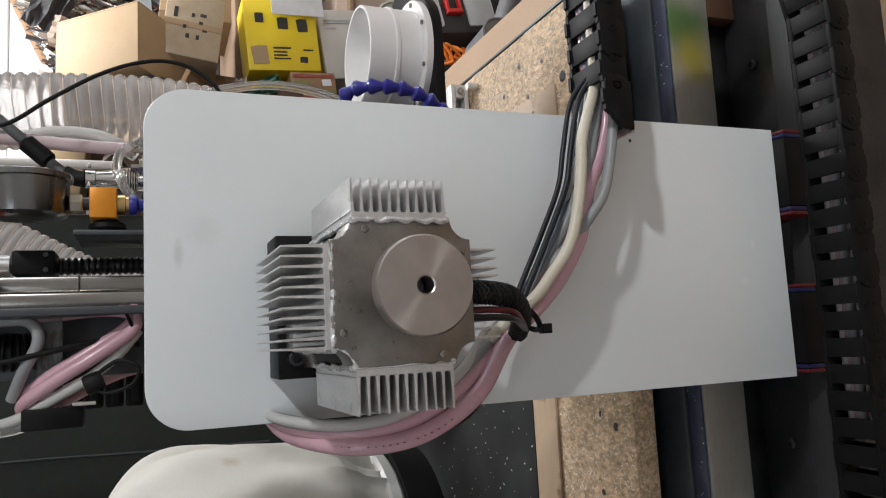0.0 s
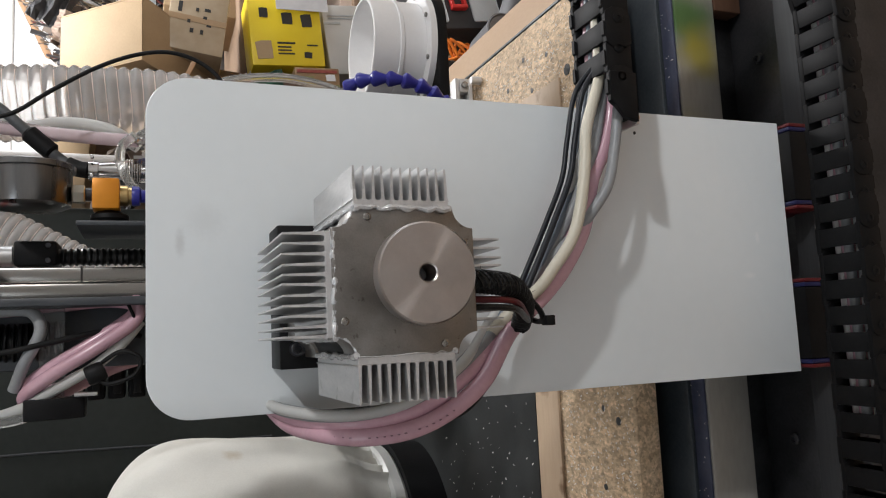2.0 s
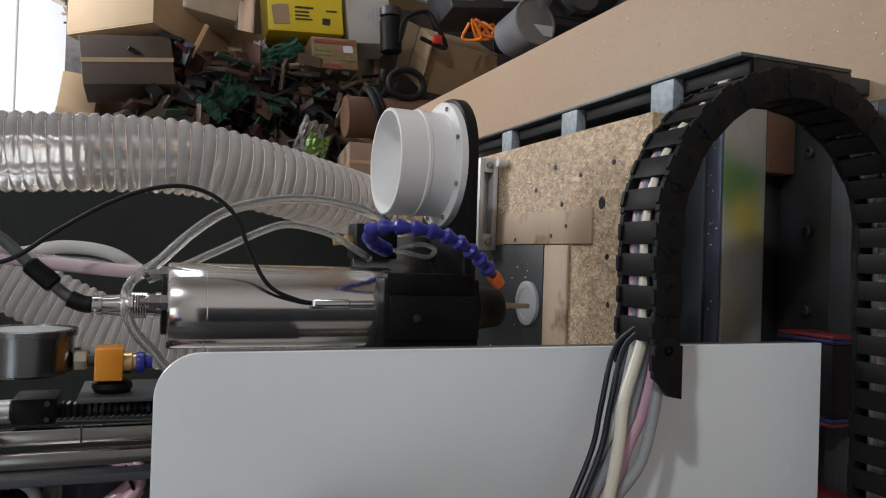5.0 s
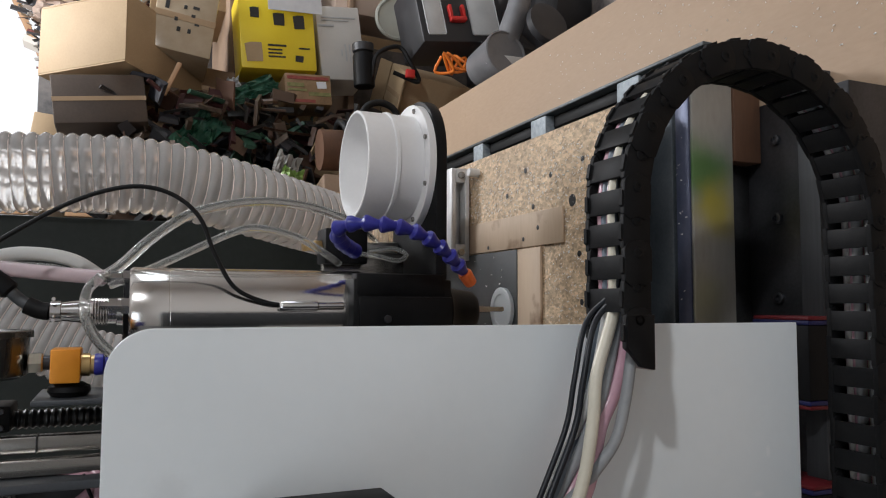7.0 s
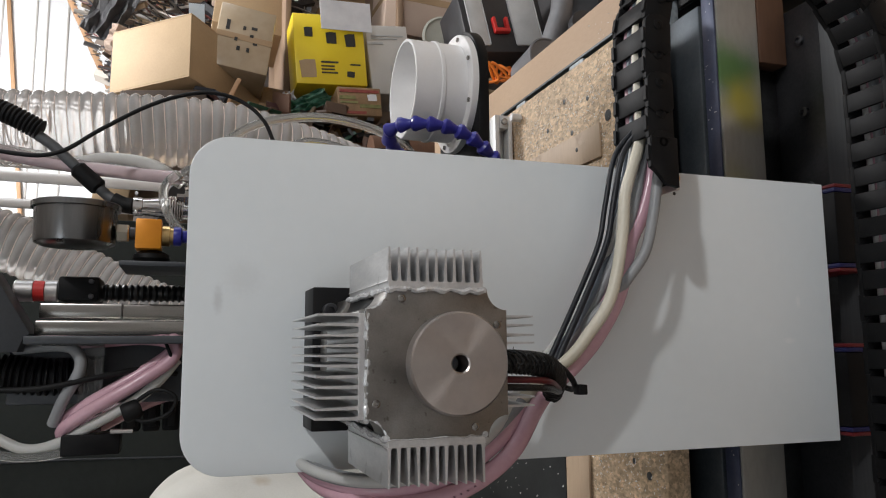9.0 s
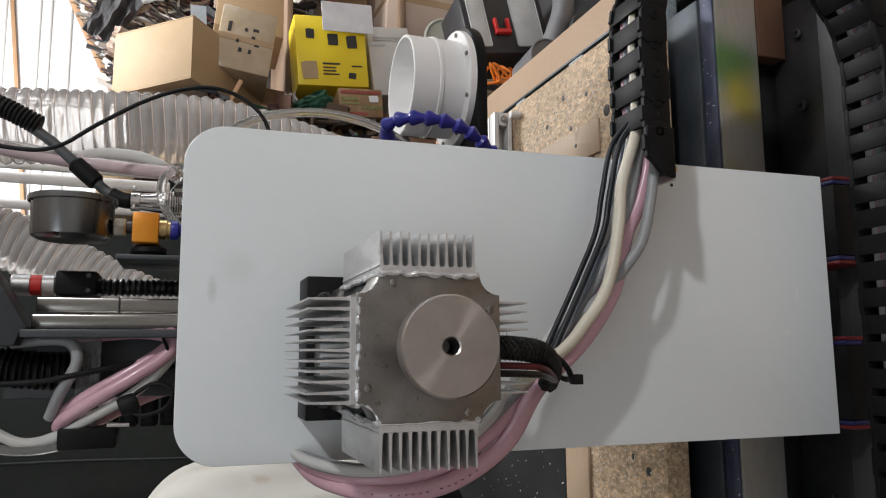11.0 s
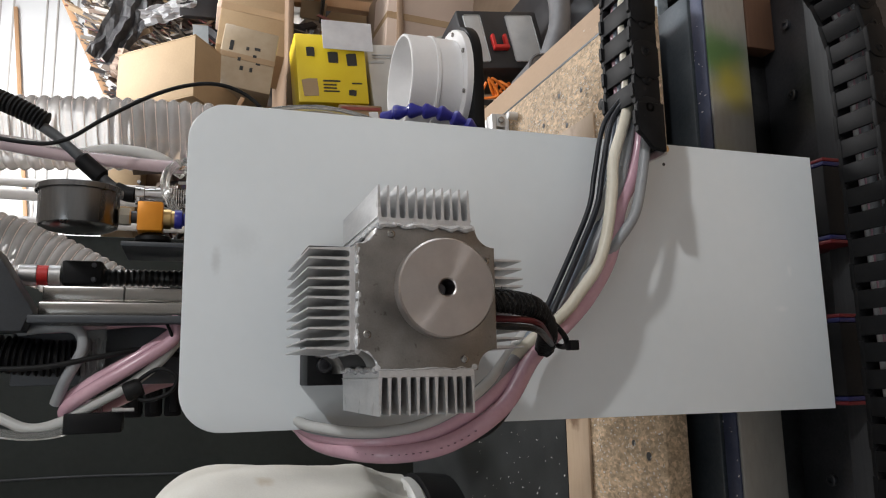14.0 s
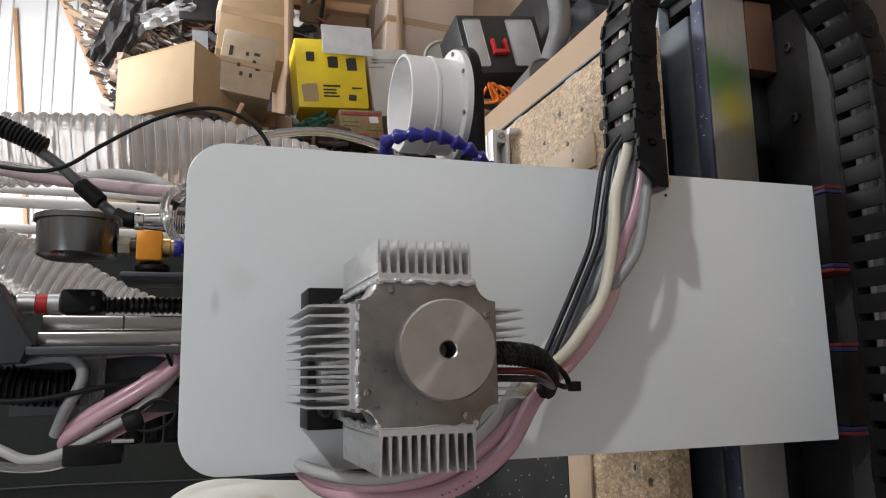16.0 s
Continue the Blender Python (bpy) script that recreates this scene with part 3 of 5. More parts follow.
def chips(name, n, spread, z, label, size=(0.0006, 0.0022), seed=1):
    rnd = random.Random(seed)
    b = B()
    for _ in range(n):
        x, y = spread(rnd)
        s = rnd.uniform(*size)
        mt = Matrix.Translation((x, y, z + s * 0.3)) @ Euler((rnd.uniform(-0.6, 0.6), rnd.uniform(-0.6, 0.6), rnd.uniform(0, 6.3))).to_matrix().to_4x4()
        q = [b.verts.new(mt @ Vector(v)) for v in ((-s, -s * 0.4, 0), (s, -s * 0.5, s * 0.2), (s * 0.8, s * 0.5, 0), (-s * 0.7, s * 0.4, s * 0.3))]
        b.faces.new(q)
        t = b.verts.new(mt @ Vector((0, 0, s * 0.45)))
        for k in range(4):
            b.faces.new((q[k], q[(k + 1) % 4], t))
    return solo(name, b, "chip", label, "chips", kind="stuff", smooth=False)


chips("plastic_chips", 1500, lambda r: (r.triangular(0.1298, 0.2476, 0.2108), r.uniform(0.2666, 0.5571)), 0.8817, "scattered pale cutting chips on flake board", (0.0003, 0.0012), 1)
chips("plastic_chips", 1900, lambda r: (r.uniform(-0.2806, 0.173), r.uniform(0.2666, 0.3757)), 0.8817, "scattered pale cutting chips on flake board", (0.0003, 0.0012), 2)
chips("plastic_chips", 260, lambda r: (r.uniform(-0.313, 0.1406), r.uniform(0.4232, 0.6867)), 0.8855, "scattered pale cutting chips on dark sheet", (0.0005, 0.0015), 3)
chips("plastic_chips", 380, lambda r: (r.uniform(0.3026, 0.4322), r.uniform(0.0171, 0.6651)), 0.7003, "scattered pale chips on the bench top", (0.0004, 0.0013), 5)
chips("plastic_chips", 160, lambda r: (r.uniform(-0.3346, 0.3026), r.uniform(0.0171, 0.1791)), 0.7003, "scattered pale chips on the bench top", (0.0006, 0.0018), 6)
chips("plastic_chips", 60, lambda r: (r.uniform(-0.3, 0.25), r.uniform(0.155, 0.164)), 0.7722, "scattered pale chips on the rail beam", (0.0005, 0.0014), 7)
chips("plastic_chips", 50, lambda r: (r.uniform(-0.3, 0.25), r.uniform(0.233, 0.2465)), 0.8422, "scattered pale chips on the steel tube", (0.0004, 0.0010), 8)

disc = solo("acrylic_disc", lathe(B(), (0.0888, 0.447, 0.8855), (0, 0, 1), [(0, 0.0215), (0.0035, 0.0218), (0.004, 0.0210), (0.004, 0.0150), (0.0033, 0.0145), (0.0033, 0.0001)], 40, False), "frosted", "clear round acrylic disc being cut on the bed", "disc")

clampbar = thing("clamp_bar", (0.1903, 0.5409, 0.8842), "slotted aluminium clamp bar standing on the bed", "clamp")
b = B()
box(b, (0.1406, 0.5269, 0.885), (0.24, 0.542, 0.8902), 0.0008)
box(b, (0.1406, 0.5269, 0.901), (0.24, 0.542, 0.9064), 0.0008)
box(b, (0.1406, 0.5269, 0.8904), (0.1579, 0.542, 0.9007), 0.0004)
box(b, (0.2249, 0.5269, 0.8904), (0.24, 0.542, 0.9007), 0.0004)
part("slotted_bar", b, "alu_white", clampbar)
part("back_leg", box(B(), (0.1428, 0.5422, 0.8843), (0.2378, 0.5474, 0.9074), 0.001), "alu_white", clampbar)
for x in (0.1493, 0.2324):
    part("bolt", rod(B(), (x, 0.5267, 0.8956), (x, 0.5236, 0.8956), 0.0038, 14), "steel", clampbar, "bright bolt head")
part("knob", rod(B(), (0.2335, 0.5118, 0.8817), (0.2335, 0.5118, 0.8934), 0.0045, 14), "alu_white", clampbar)

# ---- gantry side ----
cover = thing("gantry_side_cover", (0, 0.15, 0.83), "white acrylic cover plate with rounded upper corners", "cover plate")
part("plate", prism(B(), rounded(-0.084, 0.830, 0.084, 1.2325, (0.0006, 0.0006, 0.0205, 0.0205), 10), 0.150, 0.1535, "y", 0.0006), "acrylic", cover)
part("screw_hole", lathe(B(), (0.0705, 0.1498, 0.948), (0, -1, 0), [(0, 0.0011), (0.0002, 0.0009)], 12), "ink", cover)
upright = solo("gantry_upright", prism(B(), rounded(-0.078, 0.8345, 0.0835, 1.222, (0.002, 0.002, 0.02, 0.02), 8), 0.154, 0.166, "y", 0.001), "steel_paint", "dark painted steel gantry upright", "gantry")
for x0 in (0.0265, -0.0830):
    blk = thing("bearing_block", (x0 + 0.03, 0.18, 0.789), "dark linear bearing block with red and blue seals", "bearing", "bearing blocks on the rail")
    part("block_body", box(B(), (x0 + 0.006, 0.1555, 0.7795), (x0 + 0.055, 0.204, 0.814), 0.0015), "black", blk)
    for xa, xb in ((x0 + 0.0028, x0 + 0.0058), (x0 + 0.0552, x0 + 0.0582)):
        part("inner_seal", box(B(), (xa, 0.1558, 0.7798), (xb, 0.2035, 0.8135), 0.0008), "seal_blue", blk, "dark blue end seal")
    for xa, xb in ((x0, x0 + 0.0026), (x0 + 0.0584, x0 + 0.061)):
        part("outer_seal", box(B(), (xa, 0.1560, 0.7802), (xb, 0.2030, 0.813), 0.0008), "seal_red", blk, "red end seal")

# ---- stepper motor with heat sinks ----
MX, MZ, FY = -0.029, 1.1430, 0.030
motor = thing("stepper_motor", (MX, 0.145, MZ), "stepper motor with glued-on aluminium heat sinks and turned damper", "motor")
HALF, NOTCH = 0.0265, 0.0080


def notched(h, n):
    """A square with concave corners."""
    out = []
    for sx, sz, a0 in ((1, 1, 270), (-1, 1, 0), (-1, -1, 90), (1, -1, 180)):
        cx, cz = MX + sx * (h + 0.0012), MZ + sz * (h + 0.0012)
        arc = []
        for k in range(9):
            a = radians({(1, 1): 180, (-1, 1): 270, (-1, -1): 0, (1, -1): 90}[(sx, sz)] + 90 * k / 8)
            arc.append((cx + n * math.cos(a), cz + n * math.sin(a)))
        out.append((sx, sz, arc))
    pts = []
    for sx, sz, arc in out:
        pts += arc[::-1]
    return pts


part("rear_cap", prism(B(), notched(HALF, NOTCH), FY, FY + 0.018, "y", 0.0005), "motor_face", motor, "machined grey end cap")
part("stator", prism(B(), notched(HALF - 0.0012, NOTCH), FY + 0.0182, FY + 0.070, "y", 0.0003), "black", motor, "black laminated body")
part("front_cap", prism(B(), notched(HALF, NOTCH), FY + 0.0702, FY + 0.094, "y", 0.0005), "motor_face", motor)
part("mount_block", box(B(), (-0.062, 0.1245, 1.107), (0.006, 0.1498, 1.1745), 0.0008), "black", motor, "black mounting block")
HX, HZ = -0.0288, 1.1450
b = lathe(B(), (HX, FY, HZ), (0, -1, 0), [(0, 0.0090), (0.0222, 0.0090), (0.0224, 0.0166), (0.0229, 0.0174), (0.0283, 0.0174), (0.0290, 0.0167), (0.0290, 0.0034), (0.0286, 0.0029), (0.016, 0.0028), (0.016, 0.0001)], 192)
for k, v in enumerate(b.verts):
    if k // 192 in (3, 4):
        grip = 1.0 - 0.010 * (k % 2)
        v.co.x, v.co.z = HX + (v.co.x - HX) * grip, HZ + (v.co.z - HZ) * grip
part("damper", b, "turned", motor, "turned steel damper disc with knurled rim")
part("shaft_end", lathe(B(), (HX, FY - 0.010, HZ), (0, -1, 0), [(0, 0.0025), (0.010, 0.0025), (0.0105, 0.0021)], 20), "dark_steel", motor)
for sx in (1, -1):
    for sz in (1, -1):
        ox, oz = (0.0236, 0.0142) if sx == sz else (0.0142, 0.0236)
        part("screw", lathe(B(), (MX + sx * ox, FY, MZ + sz * oz), (0, -1, 0), [(0, 0.0015), (0.0004, 0.0015), (0.0006, 0.0012), (0.0006, 0.0007), (0.0001, 0.0006)], 14), "steel", motor, "small bright screw")
        part("flange_bolt", lathe(B(), (MX + sx * 0.0236, 0.1243, MZ + sz * 0.0236), (0, -1, 0), [(0, 0.0036), (0.005, 0.0036), (0.0055, 0.0031), (0.0055, 0.0019), (0.0026, 0.0018)], 16), "dark_steel", motor, "socket head bolt")


def bead(pts, r, seed, lump=0.55):
    """A squeezed line of adhesive with uneven thickness."""
    return sweep(B(), pts, r, 7, 5, lambda d: 1.0 + lump * noise.noise(Vector((d * 420, seed * 3.1, 0))) + 0.5 * lump * noise.noise(Vector((d * 1300, seed, 2))), fine=0.0005)


def heat_sink(turn, fins, wide, high, y0, y1, seed, shift=0.0, glue=0.0008):
    """A comb of fins along y on a base, turned about the motor's axis."""
    rnd = random.Random(seed)
    m = Matrix.Translation((MX, 0, MZ)) @ Matrix.Rotation(radians(turn), 4, "Y") @ Matrix.Translation((shift, 0, 0))
    z0 = HALF + 0.0004
    b = box(B(), (-wide / 2, y0, z0), (wide / 2, y1, z0 + 0.0030), 0.0002)
    b.transform(m)
    hs = part("heat_sink", b, "fin", motor, "finned aluminium heat sink", smooth=False)
    for k in range(fins):
        x = -wide / 2 + 0.0006 + (wide - 0.0012) * k / (fins - 1)
        lean = rnd.uniform(-0.0003, 0.0003)
        lo, hi = 0.00062, 0.00034
        zt = z0 + high * rnd.uniform(0.97, 1.0)
        foot = z0 + 0.0029
        b = prism(B(), [(x - lo * 2.0, foot), (x + lo * 2.0, foot), (x + lo * 1.2, foot + 0.0005), (x + lo, foot + 0.0013), (x + lean + hi, zt), (x + lean - hi, zt), (x - lo, foot + 0.0013), (x - lo * 1.2, foot + 0.0005)], y0 + 0.0001 + rnd.uniform(0, 0.0003), y1 - 0.0001, "y")
        b.transform(m)
        part("fin", b, "fin", hs, smooth=False)
    n = 14
    runs = [[(-wide / 2 + wide * k / n, y0 - 0.0002 + rnd.uniform(-0.0003, 0.0002), z0 - 0.0002 + rnd.uniform(-0.0005, 0.0006)) for k in range(n + 1)]]
    for x in (-wide / 2 - 0.0002, wide / 2 + 0.0002):
        runs.append([(x + rnd.uniform(-0.0003, 0.0003), y0 + (y1 - y0) * k / n, z0 + rnd.uniform(-0.0008, 0.0004)) for k in range(n + 1)])
    for k, pts in enumerate(runs):
        b = bead(pts, glue if k == 0 else 0.0011, seed * 5 + k)
        b.transform(m)
        part("adhesive", b, "paste", motor, "smeared silvery white thermal adhesive")


heat_sink(90, 11, 0.0370, 0.0158, FY - 0.0005, FY + 0.068, 1, -0.0008, 0.0011)
heat_sink(0, 11, 0.0380, 0.0185, FY + 0.001, FY + 0.064, 2, -0.0008, 0.0010)
heat_sink(270, 11, 0.0372, 0.0170, FY - 0.0005, FY + 0.068, 3, 0.0008, 0.0003)
heat_sink(180, 11, 0.0375, 0.0222, FY + 0.020, FY + 0.063, 4, 0.0, 0.0008)
# squeezed-out adhesive round the notched corners
for sx, sz in ((1, 1), (-1, 1)):
    cx, cz = MX + sx * (HALF + 0.0012), MZ + sz * (HALF + 0.0012)
    a0 = {(1, 1): 180, (-1, 1): 270}[(sx, sz)]
    arc = [(cx + (NOTCH + 0.0004) * math.cos(radians(a0 + 9 * k)), FY + 0.0006, cz + (NOTCH + 0.0004) * math.sin(radians(a0 + 9 * k))) for k in range(11)]
    part("adhesive", bead(arc, 0.0006, 40 + sx), "paste", motor, "smeared silvery white thermal adhesive")

# ---- drag chain ----
CY0, CY1, CH, CR = 0.1025, 0.1365, 0.0165, 0.0885
ZU, XC, PITCH = 0.9885, 0.1455, 0.0168


def chain_at(s):
    """Point and heading along the chain, from the plate out and back below."""
    a = XC - 0.072
    arc = math.pi * CR
    if s < a:
        return Vector((0.072 + s, 0, ZU)), 0.0
    if s < a + arc:
        t = (s - a) / CR
        return Vector((XC + CR * math.sin(t), 0, ZU - CR + CR * math.cos(t))), t
    return Vector((XC - (s - a - arc), 0, ZU - 2 * CR)), math.pi


def link_meshes():
    near, far, top, low, pin = B(), B(), B(), B(), B()
    h, p = CH / 2, PITCH
    poly = []
    for k in range(9):
        a = radians(90 - 180 * k / 8)
        poly.append((p * 0.5 + h * 0.62 * math.cos(a), h * math.sin(a)))
    poly += [(-p * 0.42, -h), (-p * 0.58, -h * 0.55), (-p * 0.5, 0), (-p * 0.58, h * 0.55), (-p * 0.42, h)]
    for side, y0, y1 in ((near, CY0, CY0 + 0.0034), (far, CY1 - 0.0034, CY1)):
        prism(side, poly, y0, y1, "y", 0.0004)
        prism(side, [(-0.004, h), (0.004, h), (0.005, h + 0.0012), (-0.003, h + 0.0012)], y0 + 0.0004, y1 - 0.0004, "y")
    for bar, z in ((top, h - 0.0016), (low, -h + 0.0016)):
        box(bar, (-p * 0.36, CY0 + 0.003, z - 0.0013), (p * 0.36, CY1 - 0.003, z + 0.0013), 0.0004)
    lathe(pin, (p * 0.42, CY0, 0), (0, -1, 0), [(0, 0.0032), (0.0003, 0.0032), (0.0006, 0.0028), (0.0006, 0.0014), (0.0001, 0.0012)], 14)
    out = []
    for nm, bm in (("side_plate", near), ("side_plate", far), ("crossbar", top), ("crossbar", low), ("pivot", pin)):
        ob = ob_of(nm, bm, "chain")
        out.append((nm, ob.data))
        bpy.data.objects.remove(ob)
    return out


chain = thing("drag_chain", (0.072, 0.13, ZU), "black nylon cable drag chain in a loop, dusted with chips", "cable chain")
LINKS = link_meshes()
for k in range(58):
    p, t = chain_at((k + 0.5) * PITCH)
    for j, (nm, me) in enumerate(LINKS):
        if k == 0 and j == 2:
            continue
        ob = new(nm, me)
        ob.parent = chain
        ob.matrix_parent_inverse = Matrix.Translation(-chain.location)
        ob.matrix_basis = Matrix.Translation(p + Vector((0, 0.0010 * (k % 2), 0))) @ Matrix.Rotation(t + random.uniform(-0.015, 0.015), 4, "Y")
b = B()
prism(b, [(0.0625, ZU - 0.0090), (0.0900, ZU - 0.0090), (0.0900, ZU + 0.0078), (0.0740, ZU + 0.0078), (0.0640, ZU - 0.0010)], CY0 - 0.0006, CY0 + 0.0030, "y", 0.0004)
box(b, (0.066, CY0 + 0.003, ZU - 0.0095), (0.090, CY1, ZU - 0.0065), 0.0005)
part("end_bracket", b, "chain", chain)
part("bracket_plate", box(B(), (0.062, 0.106, ZU - 0.0120), (0.090, 0.1498, ZU - 0.0100), 0.0004), "alu", chain, "small bent metal bracket")
part("bracket_screw", rod(B(), (0.0800, 0.1495, 0.9475), (0.0800, 0.1468, 0.9475), 0.0024, 12), "brass", chain, "small brass screw")

# ---- cables ----
def cable(name, pts, r, mat, label, cat="cable", seg=12, step=8, group="cables in the drag chain"):
    return solo(name, sweep(B(), pts, r, seg, step), mat, label, cat, group)


def in_chain(dy, dz):
    """The stretch inside the chain, from below up to the plate end."""
    out = []
    for k in range(26):
        p, t = chain_at(0.62 - k * 0.0235)
        out.append((p.x + dz * math.sin(t), 0.1195 + dy, p.z + dz * math.cos(t) - 0.0020 * (1 - math.cos(t))))
    return out


TAIL = [(-0.0735, 0.102, 1.086), (-0.0885, 0.100, 1.112), (-0.0935, 0.104, 1.136), (-0.0925, 0.120, 1.158), (-0.0870, 0.158, 1.172), (-0.06, 0.19, 1.186)]
RUNS = {
    "pink": [(0.0769, 0.122, 0.984), (0.0508, 0.121, 0.9916), (0.033, 0.121, 1.0005), (0.0049, 0.119, 1.0096), (-0.016, 0.117, 1.0236), (-0.0308, 0.115, 1.0383), (-0.0494, 0.112, 1.0611)],
    "cream": [(0.0891, 0.118, 0.9935), (0.0606, 0.115, 1.0055), (0.0394, 0.112, 1.0100), (0.0148, 0.110, 1.0161), (-0.0026, 0.109, 1.0234), (-0.0169, 0.109, 1.0348), (-0.0283, 0.110, 1.0448), (-0.0445, 0.114, 1.065)],
    "grey": [(0.0977, 0.122, 0.986), (0.0785, 0.121, 0.9906), (0.0554, 0.120, 0.9972), (0.0419, 0.121, 1.0015), (0.0198, 0.124, 1.0106), (0.0, 0.126, 1.022), (-0.0203, 0.124, 1.0376), (-0.042, 0.120, 1.060)],
    "loop": [(0.0850, 0.113, 0.9835), (0.0652, 0.113, 0.9865), (0.0471, 0.112, 0.9907), (0.028, 0.113, 0.9959), (0.0132, 0.116, 1.0056), (0.003, 0.119, 1.0136), (-0.0104, 0.123, 1.0267), (-0.0302, 0.124, 1.0435)],
    "blue": [(0.0874, 0.131, 0.9922), (0.0569, 0.131, 0.9993), (0.0247, 0.128, 1.0112), (0.0072, 0.126, 1.0204), (-0.0071, 0.125, 1.0305), (-0.0203, 0.124, 1.0400)],
    "dark": [(0.0864, 0.126, 0.9985), (0.0567, 0.124, 1.0076), (0.0342, 0.122, 1.0138), (0.0089, 0.119, 1.0273), (-0.0211, 0.115, 1.0451)],
}


def run(kind, chain_off, tail=(0, 0), back=0.0, off=(0, 0, 0)):
    """Through the chain, along one of the measured bundle lines, then round below the motor."""
    pts = in_chain(*chain_off)
    pts += [(x + off[0], y + off[1], z + off[2]) for x, y, z in RUNS[kind]]
    return pts + [(x + tail[0], y + back, z + tail[1]) for x, y, z in TAIL]


tube_in_front = cable("coolant_tube", run("pink", (0.004, 0.000), (0.000, -0.003)), 0.0043, "pink", "translucent pink coolant tube with faint print", "tube")
cable("coolant_tube", run("pink", (0.010, 0.001), (0.006, 0.001), 0.004, (0.001, 0.0075, 0.002)), 0.0040, "pink", "translucent pink coolant tube with faint print", "tube")
rnd = random.Random(21)
line = smooth_path(run("pink", (0.004, 0.000), (0.000, -0.003))[-6:], 30)
for k in range(18):
    j = 20 + k * 4 + (4 if k > 5 else 0) + (6 if k > 11 else 0)
    p, d = line[j], (line[j + 1] - line[j - 1]).normalized()
    q = Matrix.Translation(p + Vector((0, -0.00425, 0))) @ Vector((d.x, 0, d.z)).to_track_quat("X", "Y").to_matrix().to_4x4()
    part("print_mark", box(B(), (-0.0004, -0.0002, -0.0015), (0.0002 + rnd.random() * 0.0005, 0.0002, 0.0015), 0, q), "print_mauve", tube_in_front)
cable("cream_cable", run("cream", (-0.002, 0.004), (0.005, 0.002), 0.018), 0.0032, "cream", "cream jacketed cable leaving the drag chain")
cable("grey_cable", run("loop", (-0.008, -0.003), (0.009, 0.003), 0.012), 0.0030, "grey_pvc", "grey jacketed cable bowing out of the bundle")
cable("grey_cable", run("grey", (0.002, -0.002), (0.009, 0.004), 0.004), 0.0031, "grey_pvc", "grey jacketed cable leaving the drag chain")
cable("milky_tube", run("grey", (0.009, -0.002), (0.010, 0.006), 0.001, (0.002, 0.005, 0.003)), 0.0026, "milky", "milky grey tube leaving the drag chain", "tube")
cable("blue_grey_cable", run("blue", (0.006, 0.003), (0.006, 0.002), 0.022), 0.0025, "blue_grey", "blue-grey jacketed cable leaving the drag chain")
cable("dark_cable", run("dark", (-0.009, 0.003), (-0.003, -0.010), 0.012), 0.0017, "navy", "thin dark jacketed cable leaving the drag chain")
cable("dark_cable", run("dark", (-0.004, 0.004), (0.000, -0.008), 0.014, (0.0, 0.004, 0.0028)), 0.0015, "navy", "thin dark jacketed cable leaving the drag chain")

sleeve = thing("motor_lead", (-0.034, 0.06, 1.10), "motor wires in a frayed black braided sleeve", "cable")
lead = [(-0.029, 0.040, 1.117), (-0.0295, 0.041, 1.104), (-0.031, 0.048, 1.091), (-0.035, 0.070, 1.075), (-0.040, 0.090, 1.064), (-0.046, 0.104, 1.059)]
part("braided_sleeve", sweep(B(), lead, 0.0042, 16, 10), "braid", sleeve)
path = smooth_path(lead, 26)
b = B()
for turn in (1, -1):
    for k in range(7):
        u, d, pts = None, 0.0, []
        for i, q in enumerate(path):
            t = (path[min(i + 1, len(path) - 1)] - path[max(i - 1, 0)]).normalized()
            u = frame_of(t)[0] if u is None else (u - t * u.dot(t)).normalized()
            d += (q - path[i - 1]).length if i else 0
            a = turn * d * 420 + k * 2 * math.pi / 7
            pts.append(q + (u * math.cos(a) + t.cross(u) * math.sin(a)) * (0.0044 + 0.0002 * turn))
        sweep(b, pts, 0.00042, 5, 0)
tagged(part("braid", b, "braid", sleeve), "glossy black braid strands", kind="stuff")
b = B()
rnd = random.Random(9)
path = smooth_path(lead, 10)
for k in range(120):
    q = rnd.choice(path[2:-2])
    d = Vector((rnd.gauss(0, 1), rnd.gauss(0, 1), rnd.gauss(0, 1))).normalized()
    a = q + d * 0.0043
    e = a + d * 0.0012 + Vector((rnd.uniform(-1, 1), rnd.uniform(-1, 1), rnd.uniform(-1, 1))) * 0.0016
    rod(b, a, e, 0.00013, 4)
part("stray_strands", b, "braid", sleeve)
for k, (mt, o) in enumerate((("seal_red", 0.0), ("braid", -0.003))):
    part("wire", sweep(B(), [(-0.036 + o, 0.042, 1.115), (-0.037 + o, 0.044, 1.093), (-0.041 + o * 0.7, 0.072, 1.073), (-0.045, 0.104, 1.054)], 0.0014, 8, 6), mt, sleeve)
b = B()
ring = [(-0.0375 + 0.0098 * math.cos(a) * 0.75, 0.113 + 0.0105 * math.sin(a), 1.0500 + 0.0098 * math.cos(a) * 0.65) for a in (2 * math.pi * k / 24 for k in range(25))]
sweep(b, ring, 0.0015, 8, 0)
box(b, (-0.0025, -0.003, -0.0025), (0.0025, 0.003, 0.0025), 0.0005, Matrix.Translation((-0.0445, 0.1035, 1.0435)))
part("zip_tie", b, "black", sleeve, "black zip tie")

